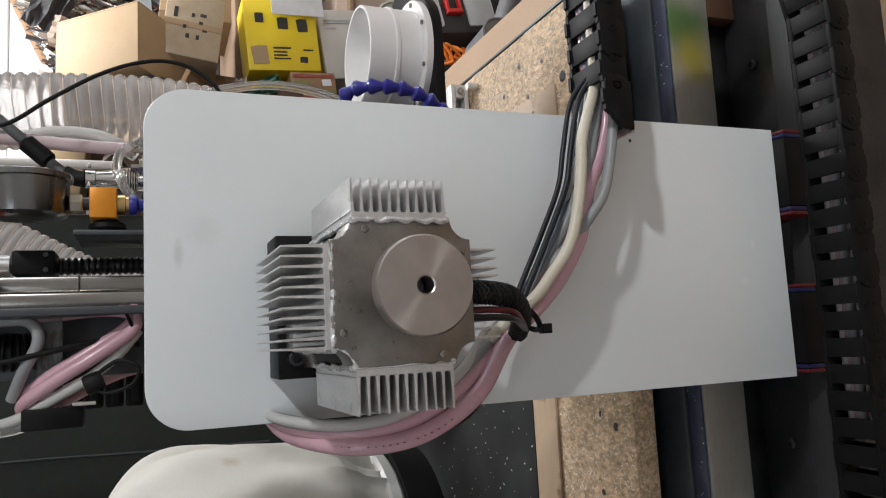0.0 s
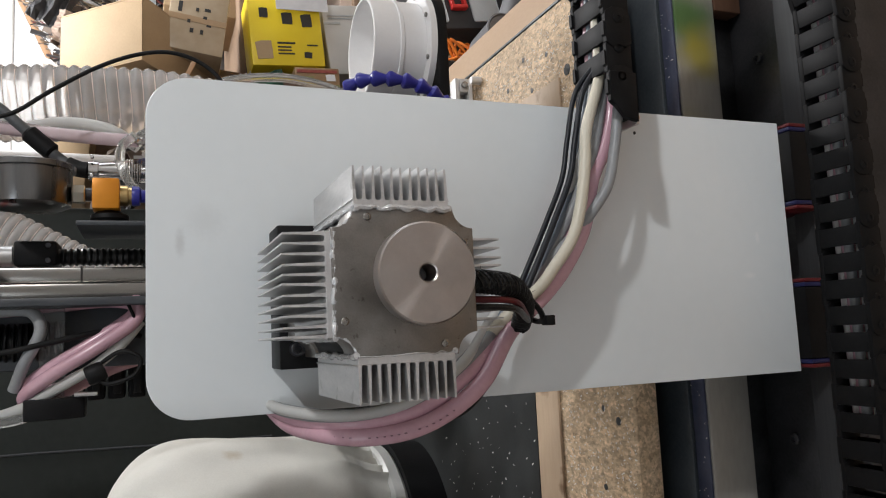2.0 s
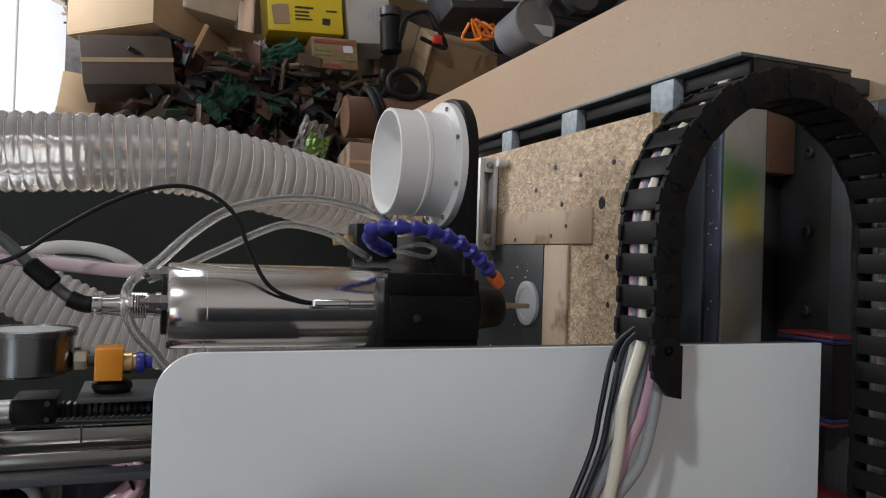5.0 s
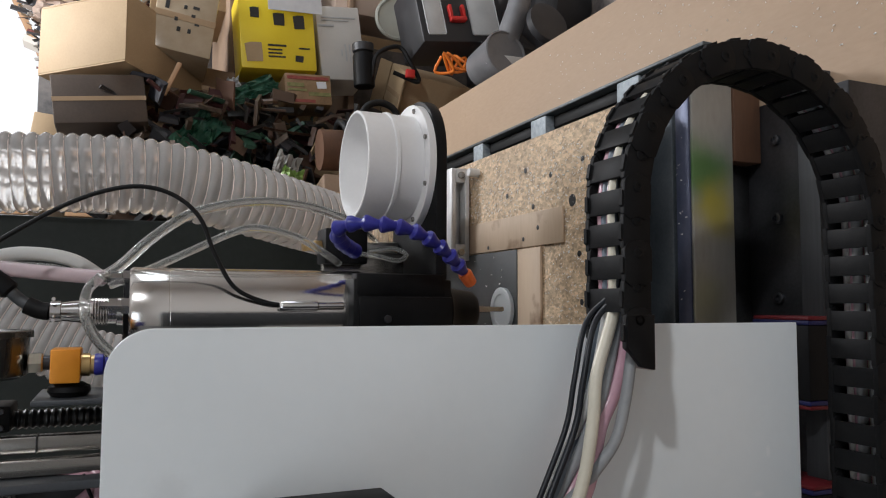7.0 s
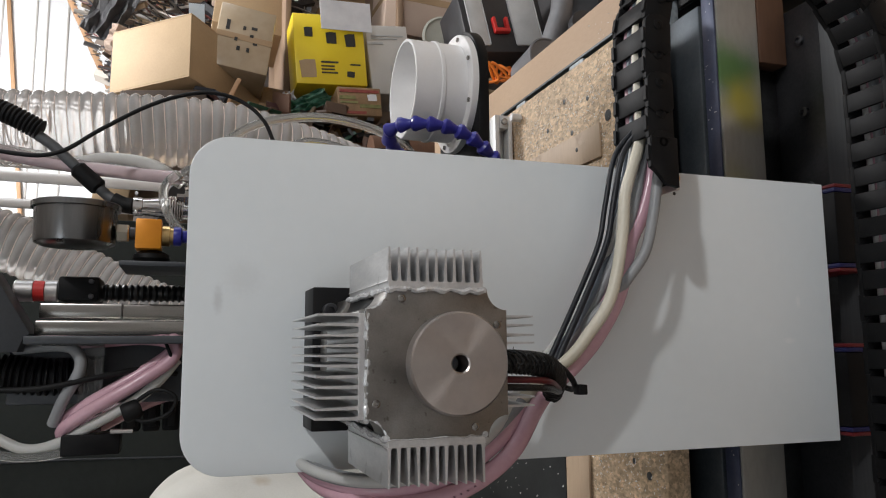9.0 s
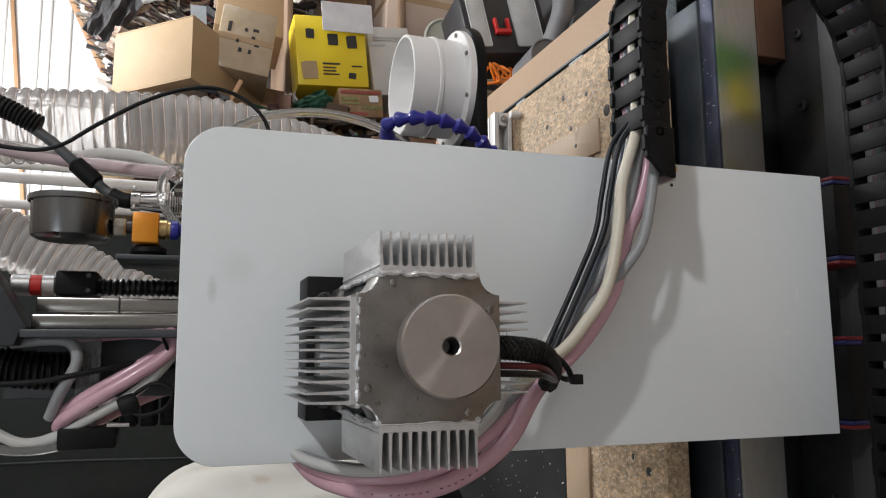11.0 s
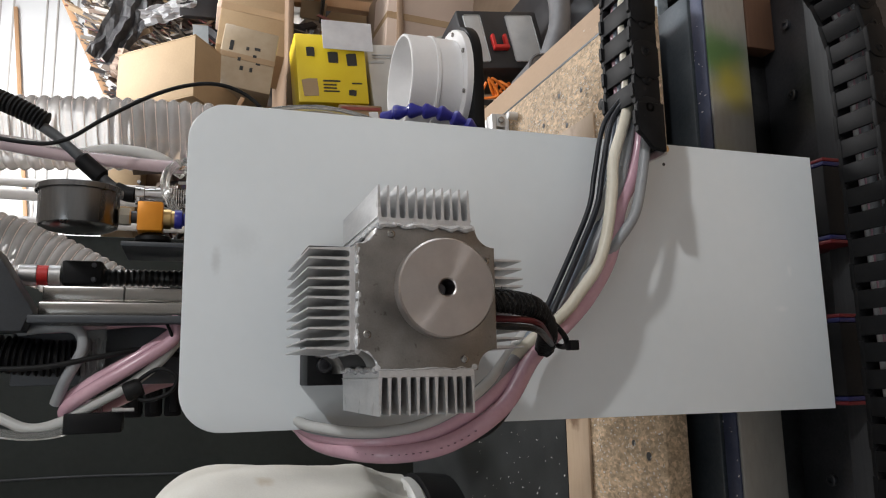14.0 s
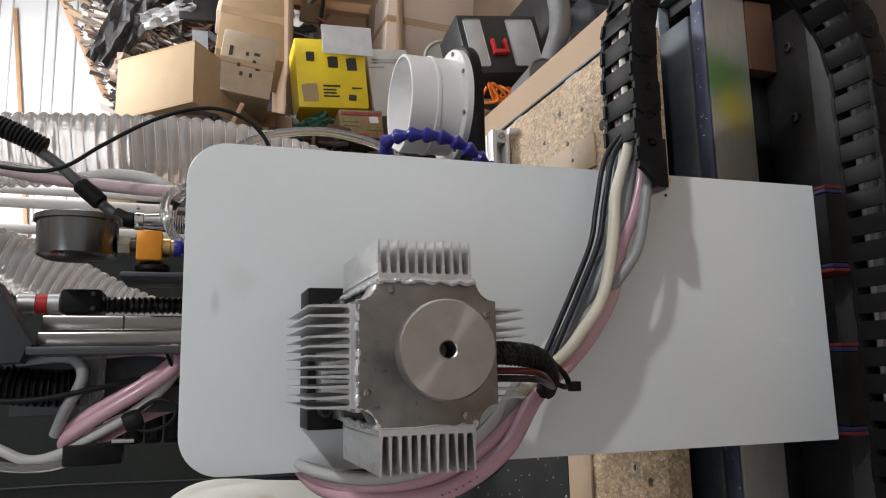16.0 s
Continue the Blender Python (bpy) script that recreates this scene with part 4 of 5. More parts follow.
# ---- spindle and its carriage ----
SX, SY, SR = 0.0885, 0.390, 0.0325
spindle = thing("router_spindle", (SX, SY, 0.95), "water-cooled router spindle in polished steel with black clamp", "spindle")
part("body", lathe(B(), (SX, SY, 1.050), (0, 0, 1), [(0, SR), (0.145, SR), (0.1452, SR - 0.0006), (0.1460, SR - 0.0006), (0.1462, SR), (0.170, SR), (0.172, SR - 0.0015), (0.172, 0.022), (0.176, 0.021), (0.176, 0.0)], 64, False), "spindle_steel", spindle, "polished steel spindle body")
cb = lathe(B(), (SX, SY, 1.222), (0, 0, 1), [(0, 0.022), (0.003, 0.022), (0.004, 0.021), (0.004, 0.0)], 32, False)
part("top_cap", cb, "black", spindle)
conn = part("connector", lathe(B(), (SX, SY, 1.226), (0, 0, 1), [(0, 0.010), (0.004, 0.010), (0.0045, 0.0088), (0.010, 0.0088), (0.0105, 0.0100)] + [(0.0105 + 0.0009 * k, 0.0100 - 0.0007 * (k % 2)) for k in range(1, 12)] + [(0.024, 0.0085), (0.040, 0.0065), (0.0405, 0.0075), (0.047, 0.0075), (0.0475, 0.006)], 24), "chrome", spindle, "chrome cable connector")
for dx, dz in ((0.0088, 0), (-0.006, 0)):
    part("cord_clamp_screw", rod(B(), (SX + dx, SY - 0.006, 1.2705), (SX + dx, SY - 0.0105, 1.2705), 0.0014, 8), "chrome", spindle)
for dx, dy in ((0.024, -0.006), (0.004, -0.024)):
    part("hose_fitting", lathe(B(), (SX + dx, SY + dy, 1.221), (0, 0, 1), [(0, 0.0062), (0.006, 0.0062), (0.0064, 0.005), (0.009, 0.0048), (0.0092, 0.006), (0.014, 0.006), (0.0144, 0.0035), (0.020, 0.0033)], 6), "chrome", spindle, "chrome hose fitting")
b = B()
box(b, (0.046, 0.345, 0.985), (0.114, 0.425, 1.066), 0.002)
part("clamp", b, "black", spindle, "black split clamp")
b = B()
box(b, (0.100, 0.3445, 0.990), (0.118, 0.360, 1.064), 0.002)
box(b, (0.066, 0.3415, 0.986), (0.100, 0.3455, 1.062), 0.001)
part("clamp_bar", b, "black", spindle)
part("clamp_screw", rod(B(), (0.083, 0.3414, 1.040), (0.083, 0.339, 1.040), 0.003, 12), "dark_steel", spindle)
part("mount_plate", box(B(), (0.052, 0.4255, 0.972), (0.139, 0.437, 1.070), 0.001), "steel", spindle, "bright steel mounting plate")
part("collet_nut", lathe(B(), (SX, SY, 0.984), (0, 0, -1), [(0, 0.0245), (0.010, 0.0245), (0.014, 0.021), (0.022, 0.0185), (0.034, 0.0175), (0.038, 0.015), (0.038, 0.0032)], 32), "black", spindle, "black collet nut")
part("cutter", lathe(B(), (SX + 0.0015, SY, 0.947), (0, 0, -1), [(0, 0.0030), (0.018, 0.0030), (0.019, 0.0022), (0.031, 0.0022), (0.0312, 0.001)], 14), "steel", spindle, "steel milling cutter")
b = B()
prism(b, rounded(0.030, 0.350, 0.2695, 0.455, (0.02, 0.050, 0.050, 0.02), 10), 0.9870, 0.9970, "z", 0.001)
part("dust_shoe", b, "black", spindle, "black dust shoe plate")
PX, PY = 0.2115, 0.402
part("port_flange", lathe(B(), (PX, PY, 0.9972), (0, 0, 1), [(0, 0.0545), (0.0055, 0.0545), (0.0062, 0.0538), (0.0064, 0.0452)], 56), "pvc", spindle, "white flange ring")
part("port_pipe", lathe(B(), (PX, PY, 1.0037), (0, 0, 1), [(0, 0.0450), (0.020, 0.0450), (0.0208, 0.0462), (0.0235, 0.0462), (0.0243, 0.0450), (0.047, 0.0452), (0.0476, 0.0446), (0.0476, 0.0428), (0.0470, 0.0424), (0.0, 0.0424)], 64, False), "pvc", spindle, "white dust port pipe")
for k in range(8):
    a = radians(22 + 45 * k)
    part("port_screw", rod(B(), (PX + 0.0498 * math.cos(a), PY + 0.0498 * math.sin(a), 1.0030), (PX + 0.0498 * math.cos(a), PY + 0.0498 * math.sin(a), 1.0052), 0.0021, 10), "steel", spindle)
part("sensor_sleeve", lathe(B(), (0.0925, 0.3535, 1.120), (0.01, 0, -1), [(0, 0.0026), (0.002, 0.0040), (0.028, 0.0041), (0.029, 0.0030), (0.048, 0.0030), (0.049, 0.0022)], 16), "chrome", spindle, "metal sensor sleeve")

# flexible coolant nozzle
nozzle = thing("coolant_nozzle", (0.139, 0.385, 1.05), "segmented blue coolant nozzle with orange tip", "nozzle")
loc = smooth_path([(0.1359, 0.3699, 1.0576), (0.1414, 0.3473, 1.0755), (0.1497, 0.3301, 1.0837), (0.1528, 0.3197, 1.0734), (0.1522, 0.3113, 1.0587), (0.1504, 0.3076, 1.0421), (0.1445, 0.3086, 1.0225), (0.1329, 0.3133, 1.0028), (0.1193, 0.3237, 0.9843), (0.1103, 0.3284, 0.9753)], 16)
dist = [0.0]
for p, q in zip(loc, loc[1:]):
    dist.append(dist[-1] + (q - p).length)
count = 15


def at_dist(s):
    j = max(i for i in range(len(dist)) if dist[i] <= s + 1e-9)
    j = min(j, len(loc) - 2)
    return loc[j].lerp(loc[j + 1], (s - dist[j]) / (dist[j + 1] - dist[j]))


for k in range(count):
    a, c = at_dist(dist[-1] * k / count), at_dist(dist[-1] * (k + 1) / count)
    n = (c - a).length
    last = k == count - 1
    part("nozzle_tip" if last else "nozzle_segment", lathe(B(), a, c - a, [(-0.001, 0.0040), (0.001, 0.0062), (n * 0.25, 0.0063), (n * 0.55, 0.0048), (n * 0.85, 0.0036), (n + 0.0012, 0.0034)] if not last else [(-0.001, 0.0048), (0.001, 0.0056), (n * 0.9, 0.0050), (n, 0.0035), (n * 0.6, 0.0022)], 18), "tip" if last else "blue", nozzle, "orange nozzle tip" if last else "")

valve = thing("air_valve", (0.145, 0.42, 1.03), "small black solenoid valve with brass fitting", "valve")
part("valve_body", box(B(), (0.128, 0.410, 1.035), (0.158, 0.440, 1.072), 0.0015), "black", valve)
part("fitting", lathe(B(), (0.143, 0.424, 1.0722), (0, 0, 1), [(0, 0.0055), (0.006, 0.0055), (0.007, 0.0042), (0.012, 0.0042), (0.0125, 0.005), (0.016, 0.005)], 6), "brass", valve, "brass fitting")
part("bracket", box(B(), (0.112, 0.4375, 0.998), (0.150, 0.446, 1.045), 0.001), "alu", valve, "bare aluminium bracket")
cable("air_tube", [(0.137, 0.401, 1.050), (0.134, 0.396, 1.030), (0.131, 0.398, 1.012), (0.137, 0.405, 1.002), (0.142, 0.41, 1.012), (0.139, 0.412, 1.034)], 0.0021, "clear_pipe", "thin clear air tube curled by the valve", "tube", group="tubes at the spindle")

TUBE = "tubes at the spindle"
cable("water_tube", [(0.1125, 0.384, 1.241), (0.122, 0.383, 1.228), (0.142, 0.383, 1.208), (0.161, 0.384, 1.182), (0.171, 0.387, 1.150), (0.1745, 0.391, 1.116), (0.171, 0.400, 1.078), (0.161, 0.412, 1.046), (0.15, 0.44, 1.02)], 0.0040, "clear_pipe", "clear bent water tube at the spindle", "tube", group=TUBE)
cable("water_tube", [(0.107, 0.395, 1.236), (0.118, 0.392, 1.212), (0.133, 0.391, 1.182), (0.149, 0.391, 1.150), (0.1535, 0.392, 1.130), (0.148, 0.394, 1.100), (0.136, 0.399, 1.076), (0.128, 0.41, 1.06)], 0.0030, "clear_pipe", "clear bent water tube at the spindle", "tube", group=TUBE)
cable("water_tube", [(0.113, 0.374, 1.241), (0.103, 0.368, 1.249), (0.088, 0.360, 1.250), (0.072, 0.356, 1.243), (0.060, 0.352, 1.232), (0.048, 0.350, 1.222), (0.035, 0.345, 1.205)], 0.0036, "clear_pipe", "clear bent water tube at the spindle", "tube", group=TUBE)
cable("coolant_tube", [(0.113, 0.388, 1.238), (0.1145, 0.392, 1.262), (0.118, 0.398, 1.300), (0.122, 0.402, 1.335), (0.130, 0.405, 1.390), (0.14, 0.41, 1.50)], 0.0052, "pale_tube", "pale pink translucent coolant tube rising from the spindle", "tube", group=TUBE)
cable("coolant_return", [(0.111, 0.400, 1.238), (0.126, 0.405, 1.262), (0.130, 0.41, 1.295), (0.124, 0.412, 1.335), (0.137, 0.415, 1.41), (0.15, 0.42, 1.50)], 0.0050, "milky", "milky clear coolant return tube at the spindle", "tube", group=TUBE)
cable("coolant_return", [(0.109, 0.392, 1.240), (0.119, 0.397, 1.27), (0.122, 0.398, 1.31), (0.130, 0.40, 1.36), (0.145, 0.41, 1.50)], 0.0026, "clear_pipe", "thin clear coolant tube at the spindle", "tube", group=TUBE)
cable("sensor_cable", [(0.0930, 0.3535, 1.112), (0.0955, 0.3535, 1.130), (0.106, 0.355, 1.152), (0.130, 0.358, 1.166), (0.156, 0.359, 1.177), (0.171, 0.360, 1.194), (0.1765, 0.360, 1.216), (0.172, 0.360, 1.240), (0.160, 0.360, 1.266), (0.140, 0.360, 1.296), (0.120, 0.360, 1.324), (0.118, 0.362, 1.355), (0.13, 0.37, 1.42), (0.14, 0.38, 1.50)], 0.0016, "rubber", "thin black sensor cable arching over the spindle", "cable", group=TUBE)
power = thing("spindle_cable", (0.09, 0.39, 1.275), "grey spindle power cable with ferrite and corrugated conduit", "cable")
part("boot", sweep(B(), [(0.0885, 0.390, 1.2735), (0.0895, 0.391, 1.280), (0.0930, 0.392, 1.288)], 0.0062, 16, 6), "rubber", power, "black shrink boot")
part("cable", sweep(B(), [(0.092, 0.392, 1.286), (0.098, 0.394, 1.294), (0.112, 0.396, 1.309), (0.124, 0.397, 1.322), (0.135, 0.399, 1.334), (0.146, 0.40, 1.350)], 0.0042, 12, 6), "dark_grey", power)
b = B()
fd = Vector((0.023, 0.002, 0.0255)).normalized()
lathe(b, Vector((0.1020, 0.395, 1.2980)), fd, [(0, 0.0052), (0.002, 0.0070), (0.022, 0.0070), (0.024, 0.0052)], 12)
part("ferrite", b, "black", power, "black clip-on ferrite")
part("conduit", sweep(B(), [(0.146, 0.400, 1.342), (0.159, 0.400, 1.369), (0.178, 0.405, 1.42), (0.200, 0.41, 1.49)], 0.0076, 16, 10, lambda s: 1.0 + 0.10 * (1 if math.sin(s * 1900) > 0 else -1), fine=0.0008), "rubber", power, "black corrugated conduit")

# ---- lifting axis ----
axis = thing("lifting_axis", (0.0, 0.38, 1.0), "grey vertical axis with steel rails and ball screw", "linear axis")
part("back_plate", box(B(), (-0.060, 0.352, 1.00), (-0.0145, 0.365, 1.345), 0.0015), "steel_paint", axis, "dark grey steel plate")
part("edge_plate", box(B(), (-0.0190, 0.312, 1.00), (-0.0135, 0.3515, 1.330), 0.001), "steel_paint", axis)
for x0, x1, y in ((-0.0128, -0.0030, 0.3300), (-0.0012, 0.0095, 0.3440)):
    part("guide_rail", box(B(), (x0, y, 1.00), (x1, y + 0.012, 1.327), 0.0012), "steel", axis, "ground steel guide rail")
part("rail_joint", box(B(), (-0.0014, 0.3425, 1.274), (0.0100, 0.3562, 1.2746), 0), "ink", axis)
part("ball_screw", sweep(B(), [(0.0185, 0.362, 1.00), (0.0185, 0.362, 1.15), (0.0185, 0.362, 1.30)], 0.0060, 14, 12, lambda s: 1.0 + 0.11 * math.sin(s * 2 * math.pi / 0.0042), fine=0.0008), "black_oxide", axis, "dark ball screw")
part("bearing_block", box(B(), (0.0115, 0.350, 1.290), (0.0290, 0.385, 1.3170), 0.002), "black", axis, "black bearing block")
for x in (0.0150, 0.0255):
    part("bearing_screw", rod(B(), (x, 0.3498, 1.2955), (x, 0.3478, 1.2955), 0.0018, 10), "dark_steel", axis)
part("coupler", lathe(B(), (0.0190, 0.362, 1.3175), (0, 0, 1), [(0, 0.0070), (0.001, 0.0078), (0.0085, 0.0078), (0.009, 0.0070)], 20), "alu", axis, "aluminium coupler half")
part("coupler_insert", lathe(B(), (0.0190, 0.362, 1.3267), (0, 0, 1), [(0, 0.0072), (0.007, 0.0072)], 20), "red", axis, "red coupler insert")
part("coupler_top", lathe(B(), (0.0190, 0.362, 1.3340), (0, 0, 1), [(0, 0.0078), (0.011, 0.0078), (0.012, 0.0070)], 20), "alu", axis)
b = B()
prism(b, [(-0.012, 1.327), (0.030, 1.352), (0.050, 1.372), (0.050, 1.42), (-0.024, 1.42), (-0.024, 1.334), (-0.016, 1.331)], 0.318, 0.352, "y", 0.001)
part("motor_bracket", b, "steel_paint", axis, "dark grey gusset bracket")
part("valve_shelf", box(B(), (0.0330, 0.305, 1.12), (0.0365, 0.372, 1.2750), 0.001), "steel_paint", axis, "dark grey shelf bracket")

gauge = thing("pressure_gauge", (0.061, 0.332, 1.303), "steel pressure gauge on an orange valve block", "gauge")
part("case", lathe(B(), (0.0480, 0.332, 1.3055), (1, 0, 0), [(0, 0.0215), (0.002, 0.0255), (0.0055, 0.0262), (0.0250, 0.0264), (0.0255, 0.0285), (0.0290, 0.0285), (0.0296, 0.0278), (0.0296, 0.0255), (0.0280, 0.0250)], 48), "case_steel", gauge, "brushed steel gauge case")
part("glass", lathe(B(), (0.0762, 0.332, 1.3055), (1, 0, 0), [(0, 0.0249), (0.0006, 0.0249)], 40), "frosted", gauge, "clear dial glass")
part("hex_nut", lathe(B(), (0.0575, 0.326, 1.2790), (0, 0, -1), [(0, 0.0058), (0.0008, 0.0066), (0.0075, 0.0066), (0.0083, 0.0058)], 6), "nickel", gauge, "nickel hex nut")
part("stem", rod(B(), (0.0575, 0.326, 1.2710), (0.0575, 0.326, 1.2640), 0.0045, 14), "dark_steel", gauge)
part("valve_block", box(B(), (0.0455, 0.311, 1.2490), (0.0665, 0.334, 1.2660), 0.0012), "orange", gauge, "orange anodised valve block")
part("outlet", lathe(B(), (0.0560, 0.321, 1.2490), (0, 0, -1), [(0, 0.0072), (0.005, 0.0072), (0.0055, 0.006), (0.008, 0.006)], 18), "brass", gauge, "brass outlet")
part("push_fitting", lathe(B(), (0.0560, 0.321, 1.2415), (0, 0, -1), [(0, 0.0064), (0.001, 0.0070), (0.005, 0.0066), (0.006, 0.0045), (0.010, 0.0043)], 18), "blue", gauge, "blue push-in fitting")
part("regulator_knob", lathe(B(), (0.0368, 0.325, 1.2555), (1, 0, 0), [(0, 0.0105), (0.003, 0.0125), (0.006, 0.0120), (0.0085, 0.008)], 24), "black", gauge, "black knob")

# ---- tube bracket above the cover ----
guide = thing("tube_bracket", (-0.05, 0.33, 1.29), "clear acrylic bracket holding looped tubes", "bracket")
b = B()
box(b, (-0.080, 0.3300, 1.283), (-0.0145, 0.3340, 1.2985), 0.0008)
box(b, (-0.0200, 0.3180, 1.283), (-0.0160, 0.3299, 1.320), 0.0008)
part("acrylic_angle", b, "clear_sheet", guide)
part("clip", box(B(), (-0.092, 0.322, 1.270), (-0.0785, 0.345, 1.306), 0.001), "black", guide, "black clip block")
part("bolt", rod(B(), (-0.0765, 0.318, 1.276), (-0.0765, 0.318, 1.262), 0.0016, 10), "chrome", guide, "bright bolt")
LOOP = "looped tubes above the cover"
for o, y in ((0.0, 0.326), (0.0052, 0.332)):
    cable("coolant_tube", [(-0.020 + o, y + 0.03, 1.345), (-0.018 + o, y + 0.022, 1.30), (-0.015 + o, y + 0.012, 1.26), (-0.019 + o, y + 0.002, 1.2395), (-0.030 + o, y - 0.002, 1.2400), (-0.046 + o, y - 0.004, 1.262), (-0.062 + o, y - 0.002, 1.288), (-0.0735 + o, y + 0.004, 1.304), (-0.080 + o, y + 0.016, 1.306), (-0.078 + o, y + 0.028, 1.290), (-0.06 + o, y + 0.06, 1.25), (-0.05, y + 0.1, 1.2)], 0.0046, "pink", "pink coolant tube looped and tied above the cover", "tube", group=LOOP)
cable("grey_cable", [(-0.022, 0.345, 1.34), (-0.020, 0.333, 1.312), (-0.024, 0.326, 1.300), (-0.036, 0.324, 1.297), (-0.055, 0.326, 1.306), (-0.072, 0.335, 1.313)], 0.0038, "grey_pvc", "grey jacketed cable hanging in a loop", "cable", group=LOOP)
cable("milky_tube", [(-0.030, 0.330, 1.236), (-0.045, 0.326, 1.248), (-0.060, 0.326, 1.266), (-0.074, 0.328, 1.290), (-0.084, 0.332, 1.308), (-0.088, 0.34, 1.33), (-0.076, 0.35, 1.36), (-0.06, 0.36, 1.42)], 0.0036, "milky", "milky tube hanging in a loop", "tube", group=LOOP)
cable("clear_tube", [(-0.084, 0.330, 1.285), (-0.092, 0.330, 1.315), (-0.090, 0.332, 1.345), (-0.075, 0.336, 1.385), (-0.05, 0.34, 1.44)], 0.0030, "clear_pipe", "clear tube hanging in a loop", "tube", group=LOOP)
cable("black_wire", [(-0.040, 0.338, 1.236), (-0.036, 0.328, 1.258), (-0.042, 0.322, 1.290), (-0.048, 0.322, 1.325), (-0.046, 0.33, 1.37), (-0.03, 0.34, 1.44)], 0.0020, "rubber", "thin black wire beside the loops", "cable", group=LOOP)
cable("black_wire", [(-0.058, 0.324, 1.262), (-0.050, 0.318, 1.248), (-0.055, 0.316, 1.236), (-0.066, 0.318, 1.240), (-0.071, 0.321, 1.256), (-0.064, 0.324, 1.266)], 0.0014, "rubber", "thin black tie looped round tubes", "cable", group=LOOP)
solo("cable_clip", lathe(B(), (-0.0615, 0.3235, 1.258), (-0.4, 0, 1), [(0, 0.0058), (0.002, 0.0068), (0.010, 0.0068), (0.012, 0.0058)], 14), "rubber", "black rubber clip round the tubes", "clip")
ring = [(-0.0235 + 0.0095 * math.cos(a), 0.3285 + 0.0085 * math.sin(a), 1.2415 + 0.004 * math.cos(a)) for a in (2 * math.pi * k / 20 for k in range(21))]
b = sweep(B(), ring, 0.0012, 8, 0)
rod(b, (-0.016, 0.325, 1.2395), (-0.0185, 0.322, 1.2300), 0.0011, 8)
solo("zip_tie", b, "black", "black zip tie round pink tubes", "zip tie")
solo("corrugated_conduit", sweep(B(), [(-0.040, 0.352, 1.285), (-0.041, 0.350, 1.32), (-0.036, 0.35, 1.36), (-0.02, 0.35, 1.44)], 0.0115, 18, 10, lambda s: 1.0 + 0.13 * (1 if math.sin(s * 1500) > 0 else -1), fine=0.0009), "rubber", "black corrugated conduit beside the axis", "conduit")
vc = thing("carriage_chain", (-0.07, 0.42, 1.0), "black drag chain hanging behind the cover", "cable chain")
for k in range(9):
    z = 1.175 + 0.0145 * k
    part("chain_link", box(B(), (-0.086, 0.405, z), (-0.058, 0.428, z + 0.0125), 0.002), "chain", vc)
    part("crossbar", box(B(), (-0.082, 0.4025, z + 0.003), (-0.062, 0.4046, z + 0.0085), 0.0005), "rubber", vc)

# ---- dust hoses ----
def hose(name, pts, r, pitch, label):
    h = thing(name, pts[-1], label, "hose")
    part("wall", sweep(B(), pts, r, 36, 14, lambda s: 1.0 + 0.085 * abs(math.sin(math.pi * s / pitch)) - 0.045, False, fine=pitch / 8), "hose", h, "clear corrugated hose wall")
    path = smooth_path(pts, 14)
    d = [0.0]
    for p, q in zip(path, path[1:]):
        d.append(d[-1] + (q - p).length)
    coil, n, j = [], int(d[-1] / pitch * 18), 0
    u = None
    for k in range(n):
        s = d[-1] * k / n
        while j < len(path) - 2 and d[j + 1] < s:
            j += 1
        p = path[j].lerp(path[j + 1], (s - d[j]) / (d[j + 1] - d[j]))
        t = (path[j + 1] - path[j]).normalized()
        u = frame_of(t)[0] if u is None else (u - t * u.dot(t)).normalized()
        v = t.cross(u)
        a = 2 * math.pi * k / 18
        coil.append(p + (u * math.cos(a) + v * math.sin(a)) * r * 0.985)
    part("coil", sweep(B(), coil, 0.00055, 5, 0, caps=False), "wire", h, "copper-coloured coil wire")
    return h


hose("dust_hose", [(0.205, 0.69, 1.66), (0.216, 0.69, 1.52), (0.227, 0.69, 1.385), (0.235, 0.69, 1.217), (0.222, 0.70, 1.12), (0.205, 0.73, 1.03), (0.192, 0.78, 0.955), (0.17, 0.86, 0.90), (0.12, 0.95, 0.86)], 0.0415, 0.0125, "large clear corrugated dust extraction hose")
hose("dust_hose", [(0.155, 0.80, 1.70), (0.135, 0.80, 1.55), (0.108, 0.80, 1.433), (0.044, 0.80, 1.305), (0.018, 0.80, 1.23), (0.0, 0.81, 1.10), (-0.01, 0.82, 0.95)], 0.0360, 0.0112, "smaller clear corrugated dust hose behind the axis")

# ---- behind the machine ----
screen = thing("dark_screen", (-0.5, 1.67, 0.0), "dark green-grey cloth screen behind the machine", "screen")
part("cloth", box(B(), (-2.6, 1.665, 0.0), (0.283, 1.685, 2.3), 0.004), "dark_cloth", screen)
part("hem", sweep(B(), [(-0.262, 1.662, 1.62), (-0.262, 1.662, 1.45), (-0.268, 1.662, 1.2), (-0.27, 1.662, 0.95)], 0.0024, 8, 6), "steel_paint", screen)
part("post", box(B(), (-2.6, 1.690, 0.0), (-2.55, 1.73, 2.3), 0.003), "batten", screen)
bag = thing("dust_bag", (-0.33, 0.75, 0.74), "white canvas dust bag with gathered collar", "dust bag")
b = B()
prof = [(0.0, 0.140), (0.02, 0.143), (0.035, 0.148), (0.05, 0.156), (0.08, 0.165), (0.20, 0.172), (0.28, 0.160), (0.325, 0.12), (0.345, 0.06), (0.35, 0.004)]
prof = [(max(0.0, p.x), max(0.003, p.y)) for p in smooth_path([(s, r, 0) for s, r in prof], 6)]
lathe(b, (-0.335, 0.78, 0.945), (0, 0, 1), prof, 96)
